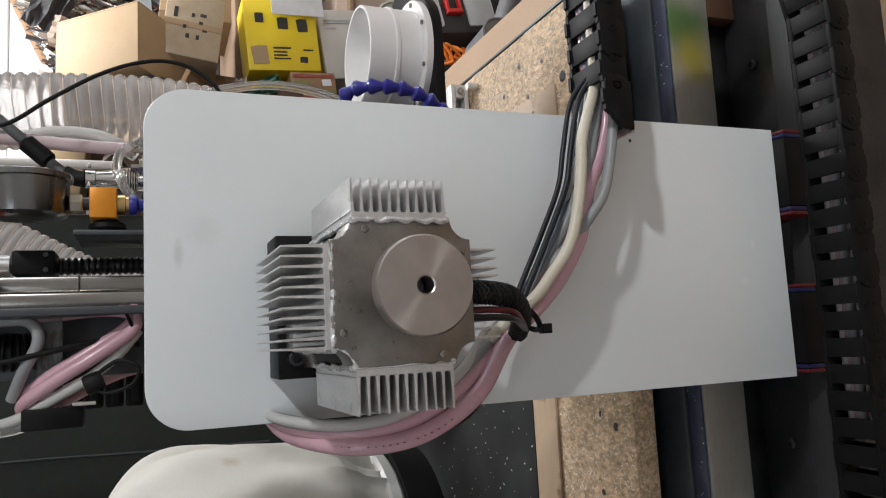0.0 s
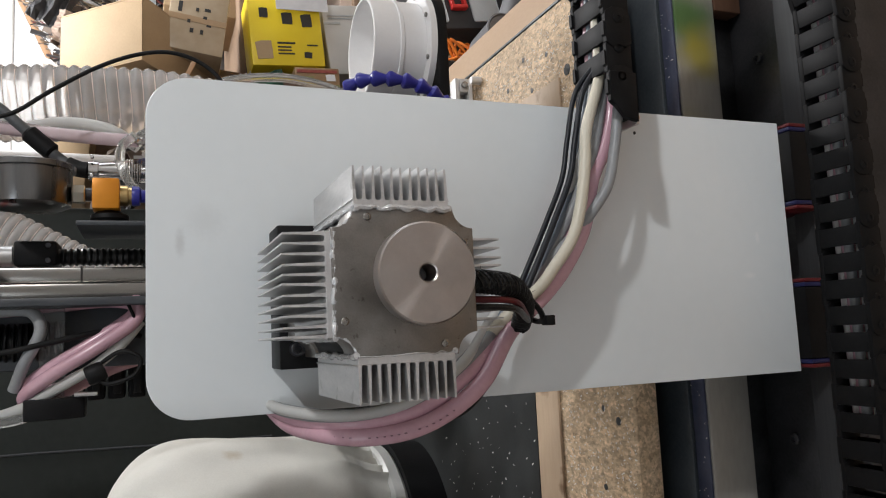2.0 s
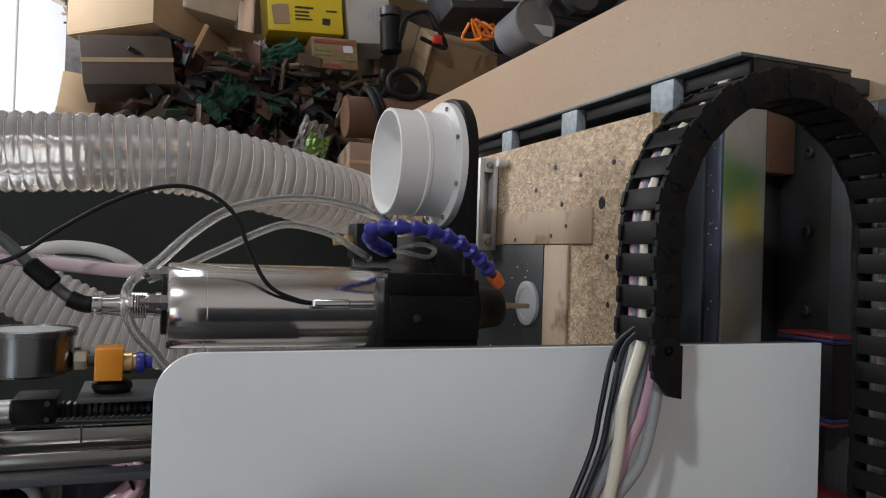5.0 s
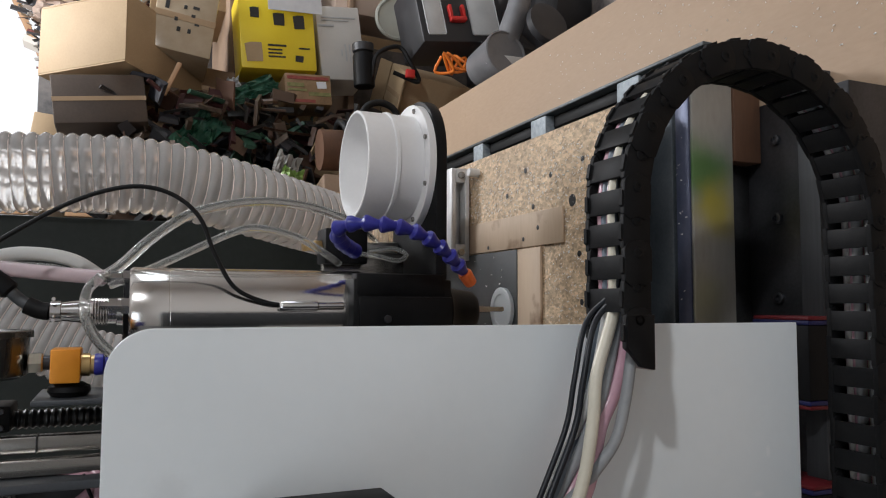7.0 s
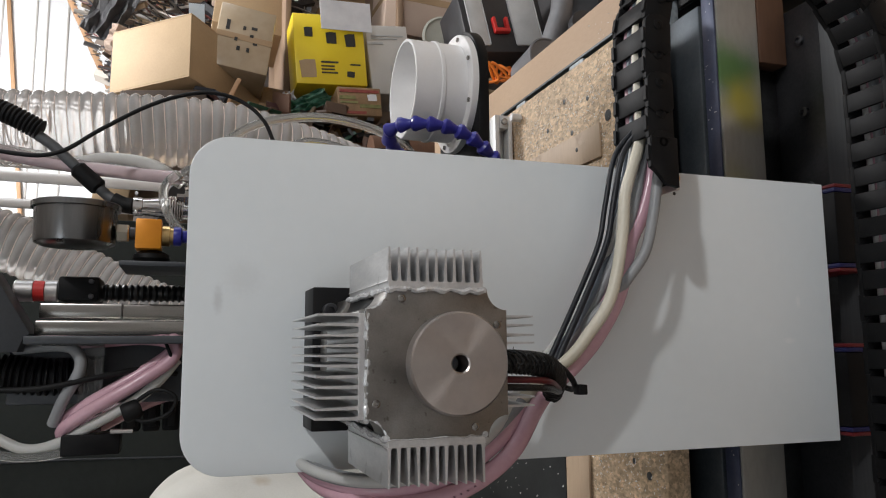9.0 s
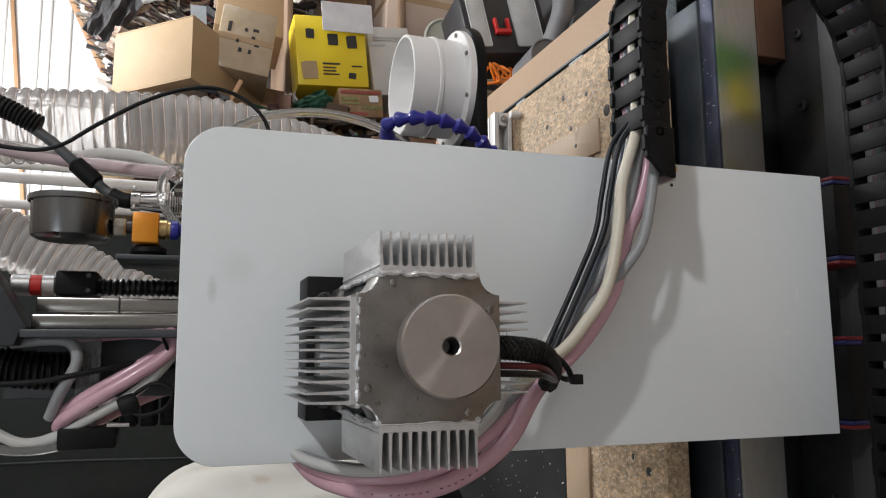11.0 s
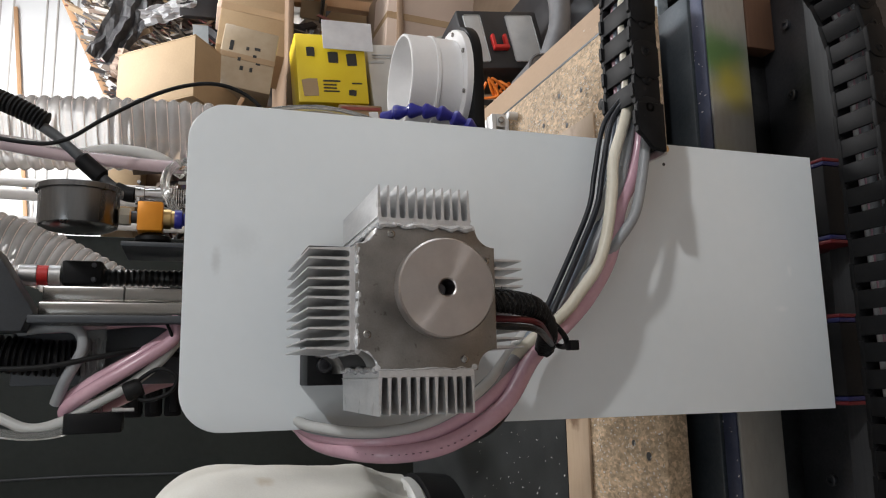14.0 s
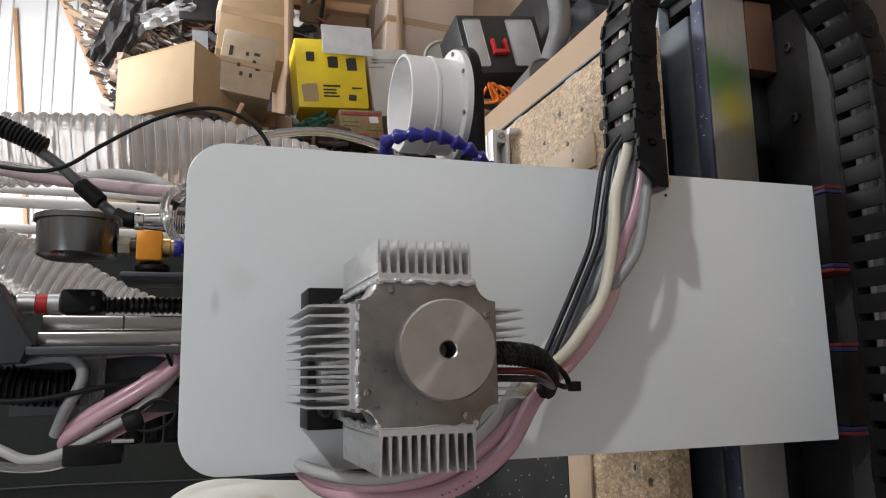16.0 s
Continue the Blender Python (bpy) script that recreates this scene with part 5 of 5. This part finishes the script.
for v in b.verts:
    d = Vector((v.co.x + 0.335, v.co.y - 0.78, 0))
    a = math.atan2(d.y, d.x)
    w = 0.005 * math.sin(a * 9 + v.co.z * 14) + 0.0035 * math.sin(a * 38 + 2 * math.sin(v.co.z * 30)) * math.exp(-(v.co.z - 0.945) / 0.07) + 0.010 * noise.noise(Vector((v.co.x * 9, v.co.y * 9, v.co.z * 9)))
    v.co += d.normalized() * w if d.length > 0.02 else Vector()
part("bag_cloth", b, "bag", bag)
part("collar", lathe(B(), (-0.335, 0.78, 0.945), (0, 0, 1), [(-0.012, 0.138), (-0.008, 0.142), (0.004, 0.142), (0.008, 0.138)], 64), "milky", bag, "clear plastic clamp band")
part("drum", lathe(B(), (-0.335, 0.78, 0.912), (0, 0, 1), [(-0.05, 0.140), (0.0, 0.146), (0.020, 0.147), (0.021, 0.137)], 64), "black", bag, "black drum rim")
for x, y, r, z0 in ((0.300, 1.62, 0.011, 1.25), (0.365, 1.64, 0.013, 1.28), (0.42, 1.75, 0.011, 1.3)):
    solo("plastic_pipe", lathe(B(), (x, y, z0), (0.01, 0, 1), [(0, r * 0.9), (0.003, r), (2.598 - z0, r)], 20), "pvc", "white plastic pipe hanging from the ceiling", "pipe", "white pipes")


def carton(name, centre, size, turn, mat, label, flap=None, cat="box", taped=True):
    """A closed carton with taped seam; turn is Euler degrees."""
    m = Matrix.Translation(centre) @ Euler([radians(a) for a in turn]).to_matrix().to_4x4()
    t = thing(name, centre, label, cat, "stored cartons")
    sx, sy, sz = (s / 2 for s in size)
    b = box(B(), (-sx, -sy, -sz), (sx, sy, sz), 0.004)
    b.transform(m)
    part("body", b, mat, t)
    b = None
    if not taped:
        return t, m, (sx, sy, sz)
    b = box(B(), (-sx * 0.09, -sy - 0.0012, -sz * 1.002), (sx * 0.09, sy + 0.0012, sz * 1.003))
    b.transform(m)
    part("packing_tape", b, "tan_tape", t, "glossy brown packing tape")
    if flap:
        for s in (-1, 1):
            b = box(B(), (-sx, -0.002, 0), (sx, 0.002, flap))
            b.transform(m @ Matrix.Translation((0, s * sy, sz)) @ Matrix.Rotation(radians(-62 * s), 4, "X"))
            part("flap", b, mat, t)
    return t, m, (sx, sy, sz)


def marks(t, m, half, rows, mat="ink", face=-1):
    """Flat printed bars and patches on the front face: x, z, width, height."""
    rnd = random.Random(len(rows))
    for x, z, w, h in rows:
        if min(w, h) > 0.011:
            skew = rnd.uniform(-0.12, 0.12)
            poly = [(x + w * (a + skew * c), z + h * (c - skew * a)) for a, c in ((-0.5, -0.46), (-0.1, -0.5), (0.46, -0.5), (0.5, 0.1), (0.44, 0.5), (-0.46, 0.48))]
            b = prism(B(), poly, -half[1] - 0.0018, -half[1] - 0.0002, "y")
        else:
            b = box(B(), (x - w / 2, -half[1] - 0.0018, z - h / 2), (x + w / 2, -half[1] - 0.0002, z + h / 2))
        b.transform(m)
        part("print", b, mat, t)


big = thing("cardboard_box", (0.676, 1.84, 1.275), "large plain brown cardboard box with folded flaps", "box", "stored cartons")
bm_ = Matrix.Translation((0.752, 1.705, 1.242)) @ Euler((radians(-38), 0, radians(6))).to_matrix().to_4x4()
for nm, lo, hi in (("front_wall", (-0.085, 0, 0), (0.085, 0.004, 0.25)), ("side_wall", (-0.085, 0.0042, 0), (0.085, 0.34, 0.004)), ("side_wall", (-0.085, 0.0042, 0.246), (0.085, 0.34, 0.25)), ("back_wall", (-0.085, 0.3402, 0), (0.085, 0.3442, 0.25)), ("top", (0.0852, 0, 0), (0.0892, 0.3442, 0.25)), ("bottom_flap", (-0.0892, 0, 0), (-0.0852, 0.1715, 0.25)), ("bottom_flap", (-0.0892, 0.1727, 0), (-0.0852, 0.3442, 0.25))):
    b = box(B(), lo, hi, 0.0012)
    b.transform(bm_)
    part(nm, b, "card", big)
# Added dark carton stands in for the large box's shaded side.
carton("cardboard_box", (0.567, 1.80, 1.294), (0.119, 0.16, 0.204), (0, -7, 5), "kraft_shade", "dark taped carton added as the large box's shaded side")
t, m, h = carton("cardboard_box", (0.815, 1.90, 1.103), (0.19, 0.20, 0.15), (0, 8, 6), "tape", "taped cardboard box wrapped in glossy film")
marks(t, m, h, [(0.030, 0.048, 0.030, 0.010), (-0.008, 0.022, 0.010, 0.008), (0.030, 0.004, 0.010, 0.008), (0.034, -0.022, 0.008, 0.016), (0.010, -0.018, 0.008, 0.010), (-0.034, 0.012, 0.012, 0.009), (-0.034, -0.014, 0.012, 0.008), (-0.012, -0.030, 0.005, 0.012)])
t, m, h = carton("yellow_box", (0.828, 1.88, 0.863), (0.215, 0.12, 0.205), (0, -4, 4), "yellow", "bright yellow printed carton with torn label", taped=False)
marks(t, m, h, [(0.05, 0.060, 0.030, 0.024), (0.035, -0.005, 0.036, 0.030), (0.03, -0.060, 0.040, 0.030), (-0.075, -0.055, 0.018, 0.022), (-0.040, 0.004, 0.005, 0.050), (-0.052, 0.010, 0.004, 0.038), (-0.062, 0.010, 0.004, 0.038), (-0.072, 0.006, 0.004, 0.046), (-0.045, -0.070, 0.004, 0.03)])
marks(t, m, h, [(-0.062, 0.067, 0.055, 0.045)], "card")
solo("paper_label", box(B(), (-0.045, -0.001, -0.075), (0.045, 0.001, 0.075), 0, Matrix.Translation((0.935, 1.812, 0.820)) @ Euler((0.05, radians(-4), 0.05)).to_matrix().to_4x4()), "paper", "crumpled white paper on yellow carton", "paper", smooth=False)
t, m, h = carton("white_carton", (0.830, 1.92, 0.678), (0.22, 0.14, 0.13), (0, -6, 5), "white_card", "scuffed white printed carton in the pile", taped=False)
marks(t, m, h, [(0.05, 0.04, 0.006, 0.05), (-0.03, 0.0, 0.02, 0.004), (-0.03, -0.012, 0.05, 0.004), (-0.03, -0.024, 0.05, 0.004), (0.075, 0.0, 0.004, 0.10), (0.066, 0.01, 0.003, 0.08)], "case_grey")
t, m, h = carton("cardboard_box", (0.70, 1.86, 0.415), (0.15, 0.16, 0.20), (0, 6, -28), "card", "upright kraft cardboard box with open top", 0.05)
marks(t, m, h, [(-0.045, -0.06, 0.012, 0.05)])
carton("cardboard_box", (0.48, 2.10, 1.02), (0.20, 0.22, 0.16), (10, 18, 8), "card_dark", "dark brown cardboard box in the pile")
t, m, h = carton("printed_box", (0.657, 1.80, 0.791), (0.085, 0.10, 0.125), (0, -3, 6), "print_brown", "small brown box with red and green print", taped=False)
marks(t, m, h, [(0.030, 0.000, 0.009, 0.112), (-0.034, 0.018, 0.008, 0.07)], "print_red")
marks(t, m, h, [(0.010, 0.034, 0.010, 0.045), (-0.014, -0.030, 0.010, 0.06), (-0.004, 0.03, 0.006, 0.05)], "print_olive")
marks(t, m, h, [(0.012, -0.036, 0.020, 0.026)], "paper")
t, m, h = carton("cardboard_box", (0.56, 1.95, 0.80), (0.16, 0.12, 0.13), (0, 8, 12), "card", "brown cardboard box in the pile")
carton("cardboard_box", (0.46, 1.80, 0.70), (0.12, 0.10, 0.10), (0, 24, 30), "card", "small open cardboard box", 0.05)
carton("cardboard_box", (0.68, 2.05, 1.00), (0.12, 0.20, 0.10), (0, 5, 4), "card_dark", "dark brown cardboard box in the pile")
carton("cardboard_box", (0.45, 2.02, 1.42), (0.22, 0.2, 0.09), (0, 6, 10), "card", "flattened cardboard box in the pile")
carton("cardboard_box", (0.60, 2.15, 1.25), (0.42, 0.2, 0.30), (0, 4, -6), "card_dark", "dark brown cardboard box in the pile")
carton("cardboard_box", (1.12, 2.10, 0.50), (0.25, 0.2, 0.30), (0, 3, -4), "card_pale", "pale pinkish-brown cardboard carton")
carton("cardboard_box", (1.10, 2.2, 1.06), (0.28, 0.24, 0.22), (0, 6, 4), "card", "brown cardboard box in the pile")

# black tool case with red latch
case = thing("tool_case", (0.9, 1.7, 0.25), "black tool case with grey panels and red latch", "tool case")
cm = Matrix.Translation((0.870, 1.66, 0.410)) @ Euler((0, radians(-8), radians(10))).to_matrix().to_4x4()


def on_case(name, lo, hi, mat, label="", bevel=0.006):
    b = box(B(), lo, hi, bevel)
    b.transform(cm)
    return part(name, b, mat, case, label)


on_case("shell", (-0.085, -0.05, -0.130), (0.105, 0.10, 0.125), "case_black")
on_case("lid_panel", (-0.066, -0.054, 0.055), (0.088, -0.049, 0.108), "case_grey", "grey lid panel")
on_case("side_panel", (-0.066, -0.054, -0.110), (0.088, -0.049, -0.024), "case_grey", "grey side panel")
on_case("handle", (-0.030, -0.068, -0.008), (-0.018, -0.050, 0.040), "red", "red latch handle", 0.003)
on_case("latch", (-0.018, -0.066, -0.008), (0.018, -0.050, 0.002), "red", "red latch", 0.003)
on_case("latch", (-0.018, -0.066, 0.030), (0.018, -0.050, 0.040), "red", "red latch", 0.003)
solo("storage_shelf", box(B(), (0.27, 1.35, 0.03), (1.35, 2.3, 0.06), 0.003), "clutter", "low dark storage shelf full of boxes", "shelf")
crate = thing("storage_crate", (0.95, 1.7, 0.06), "black plastic storage crate under the tool case", "crate")
part("crate_body", box(B(), (0.78, 1.60, 0.061), (1.16, 1.95, 0.24), 0.01), "case_black", crate)
for k in range(5):
    part("rib", box(B(), (0.80 + 0.08 * k, 1.592, 0.075), (0.815 + 0.08 * k, 1.5995, 0.225), 0.002), "case_black", crate)
vac = thing("shop_vacuum", (0.87, 1.5, 0.06), "grey shop vacuum with curved moulded hood", "vacuum cleaner")
part("hood", sweep(B(), [(0.76, 1.50, 0.335), (0.82, 1.49, 0.315), (0.88, 1.49, 0.295), (0.95, 1.50, 0.285), (1.03, 1.52, 0.285)], 0.030, 20, 8), "mid_grey", vac, "moulded grey hood")
part("tank", lathe(B(), (0.92, 1.60, 0.062), (0.0, 0.0, 1), [(0, 0.10), (0.01, 0.108), (0.10, 0.110), (0.12, 0.118), (0.13, 0.10), (0.175, 0.07)], 32), "case_black", vac, "black ribbed tank")
part("collar", lathe(B(), (0.80, 1.44, 0.255), (0.3, -1, -0.1), [(0, 0.045), (0.01, 0.056), (0.03, 0.056), (0.034, 0.04), (0.034, 0.004)], 28), "case_black", vac, "black round collar")
for z in (0.63, 0.985):
    solo("storage_shelf", box(B(), (0.36, 1.98, z - 0.03), (1.35, 2.45, z - 0.012), 0.003), "card_dark", "dark board shelf carrying cartons", "shelf")
for x in (0.36, 1.33):
    solo("shelf_post", box(B(), (x, 2.40, 0), (x + 0.04, 2.44, 1.6), 0.003), "batten", "rough timber shelf post", "post")
solo("backing_board", box(B(), (0.18, 2.46, 0.0), (1.05, 2.48, 1.50), 0.002), "clutter", "dark stained backing board behind the shelves", "board")
bin_ = thing("plastic_bin", (0.86, 1.60, 0.12), "grey plastic bin with rounded rim", "bin")
part("bin_body", lathe(B(), (0.728, 1.47, 0.352), (0.15, -1, -0.12), [(-0.10, 0.052), (0, 0.058), (0.006, 0.061), (0.012, 0.061), (0.014, 0.057), (0.009, 0.054), (0.010, 0.003)], 40), "mid_grey", bin_)
part("label_patch", box(B(), (-0.030, -0.0125, -0.05), (-0.004, -0.0112, 0.05), 0.0004, Matrix.Translation((0.728, 1.47, 0.352)) @ Euler((radians(-7), 0, radians(-8.5))).to_matrix().to_4x4()), "case_grey", bin_, "pale grey lower half")
solo("storage_tub_lid", lathe(B(), (0.985, 1.985, 0.465), (-0.05, -1, 0.05), [(0, 0.062), (0.006, 0.070), (0.012, 0.069), (0.014, 0.063), (0.010, 0.058), (0.010, 0.003)], 36), "sage", "round pale sage plastic lid leaning on cartons", "lid")
solo("orange_cord", sweep(B(), [(0.722 + 0.026 * math.cos(k * 2.1) + 0.001 * k, 1.60 + 0.02 * math.sin(k * 1.7), 0.47 - 0.0055 * k + 0.022 * math.sin(k * 2.4)) for k in range(22)], 0.0042, 8, 6), "rope", "tangled orange cord on the shelf", "cord")
bottle = thing("vacuum_flask", (0.66, 1.70, 0.58), "black flask with ribbed cap", "flask")
part("flask_body", lathe(B(), (0.675, 1.72, 0.645), (1, 0, 0.05), [(0, 0.026), (0.003, 0.029), (0.085, 0.029), (0.095, 0.024)], 24), "black", bottle)
part("cap", lathe(B(), (0.771, 1.72, 0.650), (1, 0, 0.05), [(0, 0.027), (0.002, 0.029), (0.022, 0.029), (0.024, 0.026)], 20), "case_black", bottle)
solo("black_lead", sweep(B(), [(0.70, 1.70, 0.63), (0.76, 1.69, 0.62), (0.79, 1.69, 0.56), (0.75, 1.68, 0.53), (0.70, 1.69, 0.50), (0.72, 1.70, 0.57)], 0.006, 8, 8), "rubber", "coiled black power lead", "cable")
solo("red_plug", box(B(), (0.705, 1.675, 0.515), (0.728, 1.69, 0.54), 0.003), "red", "small red plastic plug", "plug")
drum = thing("cable_drum", (0.50, 1.6, 0.7), "dark brown drum wound with black rubber hose", "drum")
part("drum_core", lathe(B(), (0.465, 1.58, 0.80), (0.05, -0.02, -1), [(0, 0.050), (0.738, 0.050)], 32), "brown_wood", drum)
for k in range(2):
    part("hose_turn", sweep(B(), [(0.475 + 0.060 * math.cos(a), 1.57 + 0.055 * math.sin(a), 0.735 - 0.014 * k + 0.02 * math.cos(a)) for a in (2 * math.pi * j / 24 for j in range(25))], 0.0085, 10, 0), "rubber", drum)
part("hose_turn", sweep(B(), [(0.555 + 0.035 * math.cos(a), 1.55, 0.655 + 0.045 * math.sin(a)) for a in (2 * math.pi * j / 24 for j in range(25))], 0.0085, 10, 0), "rubber", drum)


def crumple(name, centre, size, mat, label, cat, seed, turn=(0, 0, 0), kind=""):
    """A crumpled sheet with thickness."""
    rnd = random.Random(seed)
    b = B()
    n = 9
    g = [[b.verts.new(((i / n - 0.5) * size[0], (0.5 * noise.noise(Vector((i * 0.6, j * 0.6, seed)))) * size[1] + rnd.uniform(-0.004, 0.004), (j / n - 0.5) * size[2] * (1 + 0.15 * noise.noise(Vector((i * 0.5, seed, 3)))))) for j in range(n + 1)] for i in range(n + 1)]
    for i in range(n):
        for j in range(n):
            b.faces.new((g[i][j], g[i + 1][j], g[i + 1][j + 1], g[i][j + 1]))
    bmesh.ops.solidify(b, geom=b.faces[:], thickness=0.0012)
    b.transform(Matrix.Translation(centre) @ Euler([radians(a) for a in turn]).to_matrix().to_4x4())
    return solo(name, b, mat, label, cat, kind=kind, smooth=False)


crumple("green_film", (0.515, 1.74, 1.07), (0.13, 0.03, 0.075), "green", "crumpled dark green plastic film", "film", 2, (10, 40, 20))
crumple("green_film", (0.64, 1.74, 0.94), (0.05, 0.025, 0.14), "green", "crumpled dark green plastic film", "film", 3, (0, -30, 15))
carton("cardboard_box", (0.335, 1.56, 0.433), (0.10, 0.12, 0.744), (0, 0, 12), "card_dark", "tall dark brown cardboard box")
crumple("green_bag", (0.385, 1.55, 0.872), (0.05, 0.05, 0.05), "lime", "crumpled pale green plastic bag", "bag", 4, (0, 15, 15))
crumple("white_wrapper", (0.640, 1.76, 0.975), (0.07, 0.05, 0.03), "paper", "crumpled white wrapper in the pile", "wrapper", 5, (0, -20, 5))
crumple("grey_rag", (0.40, 1.62, 0.88), (0.12, 0.08, 0.06), "greybox", "crumpled grey rag in the pile", "rag", 6, (0, 20, 15))
solo("wooden_stick", box(B(), (-0.05, -0.004, -0.006), (0.05, 0.004, 0.006), 0.002, Matrix.Translation((0.648, 1.75, 1.134)) @ Euler((0, radians(22), 0.2)).to_matrix().to_4x4()), "batten", "thin wooden stick in the pile", "stick")


def scraps(name, n, place, mat, label, seed, size):
    """A heap of small odd pieces, as one object."""
    rnd = random.Random(seed)
    b = B()
    for _ in range(n):
        p = place(rnd)
        s = [rnd.uniform(*size) for _ in range(3)]
        s[rnd.randrange(3)] *= 0.18
        mt = Matrix.Translation(p) @ Euler([rnd.uniform(0, 6.3) for _ in range(3)]).to_matrix().to_4x4()
        vs = [b.verts.new(mt @ Vector((x * s[0] * rnd.uniform(0.7, 1.1), y * s[1] * rnd.uniform(0.7, 1.1), z * s[2]))) for x in (-1, 1) for y in (-1, 1) for z in (-1, 1)]
        for q in ((0, 1, 3, 2), (4, 6, 7, 5), (0, 4, 5, 1), (2, 3, 7, 6), (0, 2, 6, 4), (1, 5, 7, 3)):
            b.faces.new([vs[i] for i in q])
    return solo(name, b, mat, label, "scrap", kind="stuff", smooth=False)


scraps("scrap_heap", 650, lambda r: (r.uniform(0.24, 0.64), r.uniform(1.72, 2.0), r.uniform(0.62, 1.30)), "island", "jumbled dark scrap and packaging", 11, (0.006, 0.038))
def slats_heap(name, n, place, mat, label, seed, length, thick):
    """Long thin odd pieces lying roughly one way, as one object."""
    rnd = random.Random(seed)
    b = B()
    for _ in range(n):
        p = Vector(place(rnd))
        d = Vector((rnd.gauss(-0.25, 0.35), rnd.gauss(0, 0.35), -1)).normalized() * rnd.uniform(*length)
        u, v, _w = frame_of(d)
        w, t = rnd.uniform(*thick), rnd.uniform(*thick) * 0.5
        bend = u * rnd.gauss(0, 0.12) * d.length
        rings = [[b.verts.new(p + d * (k - 1) * 0.5 + bend * (1 - (k - 1) ** 2) + (u * a * w + v * c * t)) for a, c in ((1, 0), (0.4, 1), (-0.6, 1), (-1, 0), (0, -1))] for k in range(3)]
        for q, r in zip(rings, rings[1:]):
            for k in range(5):
                b.faces.new((q[k], q[(k + 1) % 5], r[(k + 1) % 5], r[k]))
        b.faces.new(rings[0][::-1])
        b.faces.new(rings[2])
    return solo(name, b, mat, label, "scrap", kind="stuff", smooth=False)


def on_rack(r):
    """A spot on the far rack, below its sloping edge rail."""
    x = r.uniform(0.86, 1.95)
    return x, r.uniform(2.55, 2.95), 1.10 + r.random() * (0.40 + 0.44 * (x - 1.0))


slats_heap("scrap_heap", 110, lambda r: (r.uniform(0.26, 0.62), r.uniform(1.70, 1.92), r.uniform(0.64, 1.30)), "island", "jumbled dark strips, bags and packaging", 17, (0.03, 0.13), (0.003, 0.016))
slats_heap("shelf_clutter", 1500, on_rack, "island_light", "dense jumble of tools and parts on far shelves", 12, (0.03, 0.16), (0.002, 0.010))
slats_heap("shelf_clutter", 260, on_rack, "island_light", "dense jumble of tools and parts on far shelves", 14, (0.08, 0.22), (0.008, 0.026))
scraps("shelf_clutter", 350, on_rack, "island_light", "dense jumble of tools and parts on far shelves", 15, (0.006, 0.030))
scraps("shelf_clutter", 350, lambda r: (r.uniform(1.1, 2.2), r.uniform(2.3, 2.9), r.uniform(0.75, 1.1)), "island_light", "dense jumble of tools and parts on far shelves", 13, (0.008, 0.06))
slats_heap("rail_scraps", 90, lambda r: (lambda k: (1.02 + 0.72 * k, r.uniform(2.93, 2.98), 1.535 + 0.328 * k))(r.random()), "island_light", "offcuts caught along the rack edge rail", 16, (0.01, 0.05), (0.002, 0.006))
crumple("grey_foil_sheet", (1.20, 2.52, 1.50), (0.30, 0.10, 0.13), "foil", "crumpled grey foil sheet on the far rack", "foil", 31, (0, 24, 6))
crumple("grey_foil_sheet", (1.36, 2.56, 1.44), (0.26, 0.12, 0.10), "foil", "crumpled grey foil sheet on the far rack", "foil", 32, (0, 60, 10))
crumple("white_rag", (1.27, 2.48, 1.34), (0.07, 0.06, 0.20), "paper", "crumpled white rag on the far rack", "rag", 33, (0, -25, 0))
crumple("brown_paper", (1.02, 2.46, 1.42), (0.11, 0.08, 0.20), "card_pale", "crumpled brown packing paper on the far rack", "paper", 34, (0, 15, 0))
# Unidentified flat dark panel, added as a plain slab.
solo("dark_slab", box(B(), (-0.10, -0.012, -0.075), (0.10, 0.012, 0.075), 0.004, Matrix.Translation((1.36, 2.50, 1.24)) @ Euler((0.1, radians(-6), 0.1)).to_matrix().to_4x4()), "case_black", "flat dark panel among the parts", "tray")
carton("cardboard_box", (1.26, 2.30, 1.10), (0.20, 0.16, 0.13), (0, 10, 4), "card_pale", "pale open carton on the far rack")
solo("edge_rail", box(B(), (-0.012, -0.015, 0), (0.012, 0.015, 0.92), 0.002, Matrix.Translation((0.98, 3.0, 1.526)) @ Matrix.Rotation(math.atan2(0.400, 0.182), 4, "Y")), "batten", "raw timber edge rail of the far rack", "batten")
solo("paper_label", box(B(), (-0.05, -0.001, -0.020), (0.05, 0.001, 0.020), 0, Matrix.Translation((0.846, 1.775, 1.228)) @ Euler((0.05, radians(-3), 0.05)).to_matrix().to_4x4()), "blue_label", "pale blue shipping label on a carton", "label", smooth=False)
solo("far_shelf", box(B(), (0.95, 2.5, 1.06), (2.6, 3.3, 1.09), 0.003), "batten", "far timber shelf under heaped parts", "shelf")
solo("far_shelf", box(B(), (1.1, 3.22, 0.0), (2.6, 3.26, 1.50), 0.003), "card", "tan board behind the far shelf", "board")
solo("batten", box(B(), (-0.011, 4.57, 0), (0.011, 4.595, 2.6), 0.002, Matrix.Translation((0.9, 0, 2.16)) @ Matrix.Rotation(radians(84), 4, "Y") @ Matrix.Translation((0, 0, -1.3))), "batten", "raw timber batten on the white wall", "batten")
for z in (1.96, 2.07, 2.13, 2.31, 2.38, 2.47):
    part("sheet_seam", box(B(), (0.4, 4.594, z - 0.005), (4.0, 4.5995, z + 0.005), 0.001), "greybox", wn, "grey folded sheet seam")
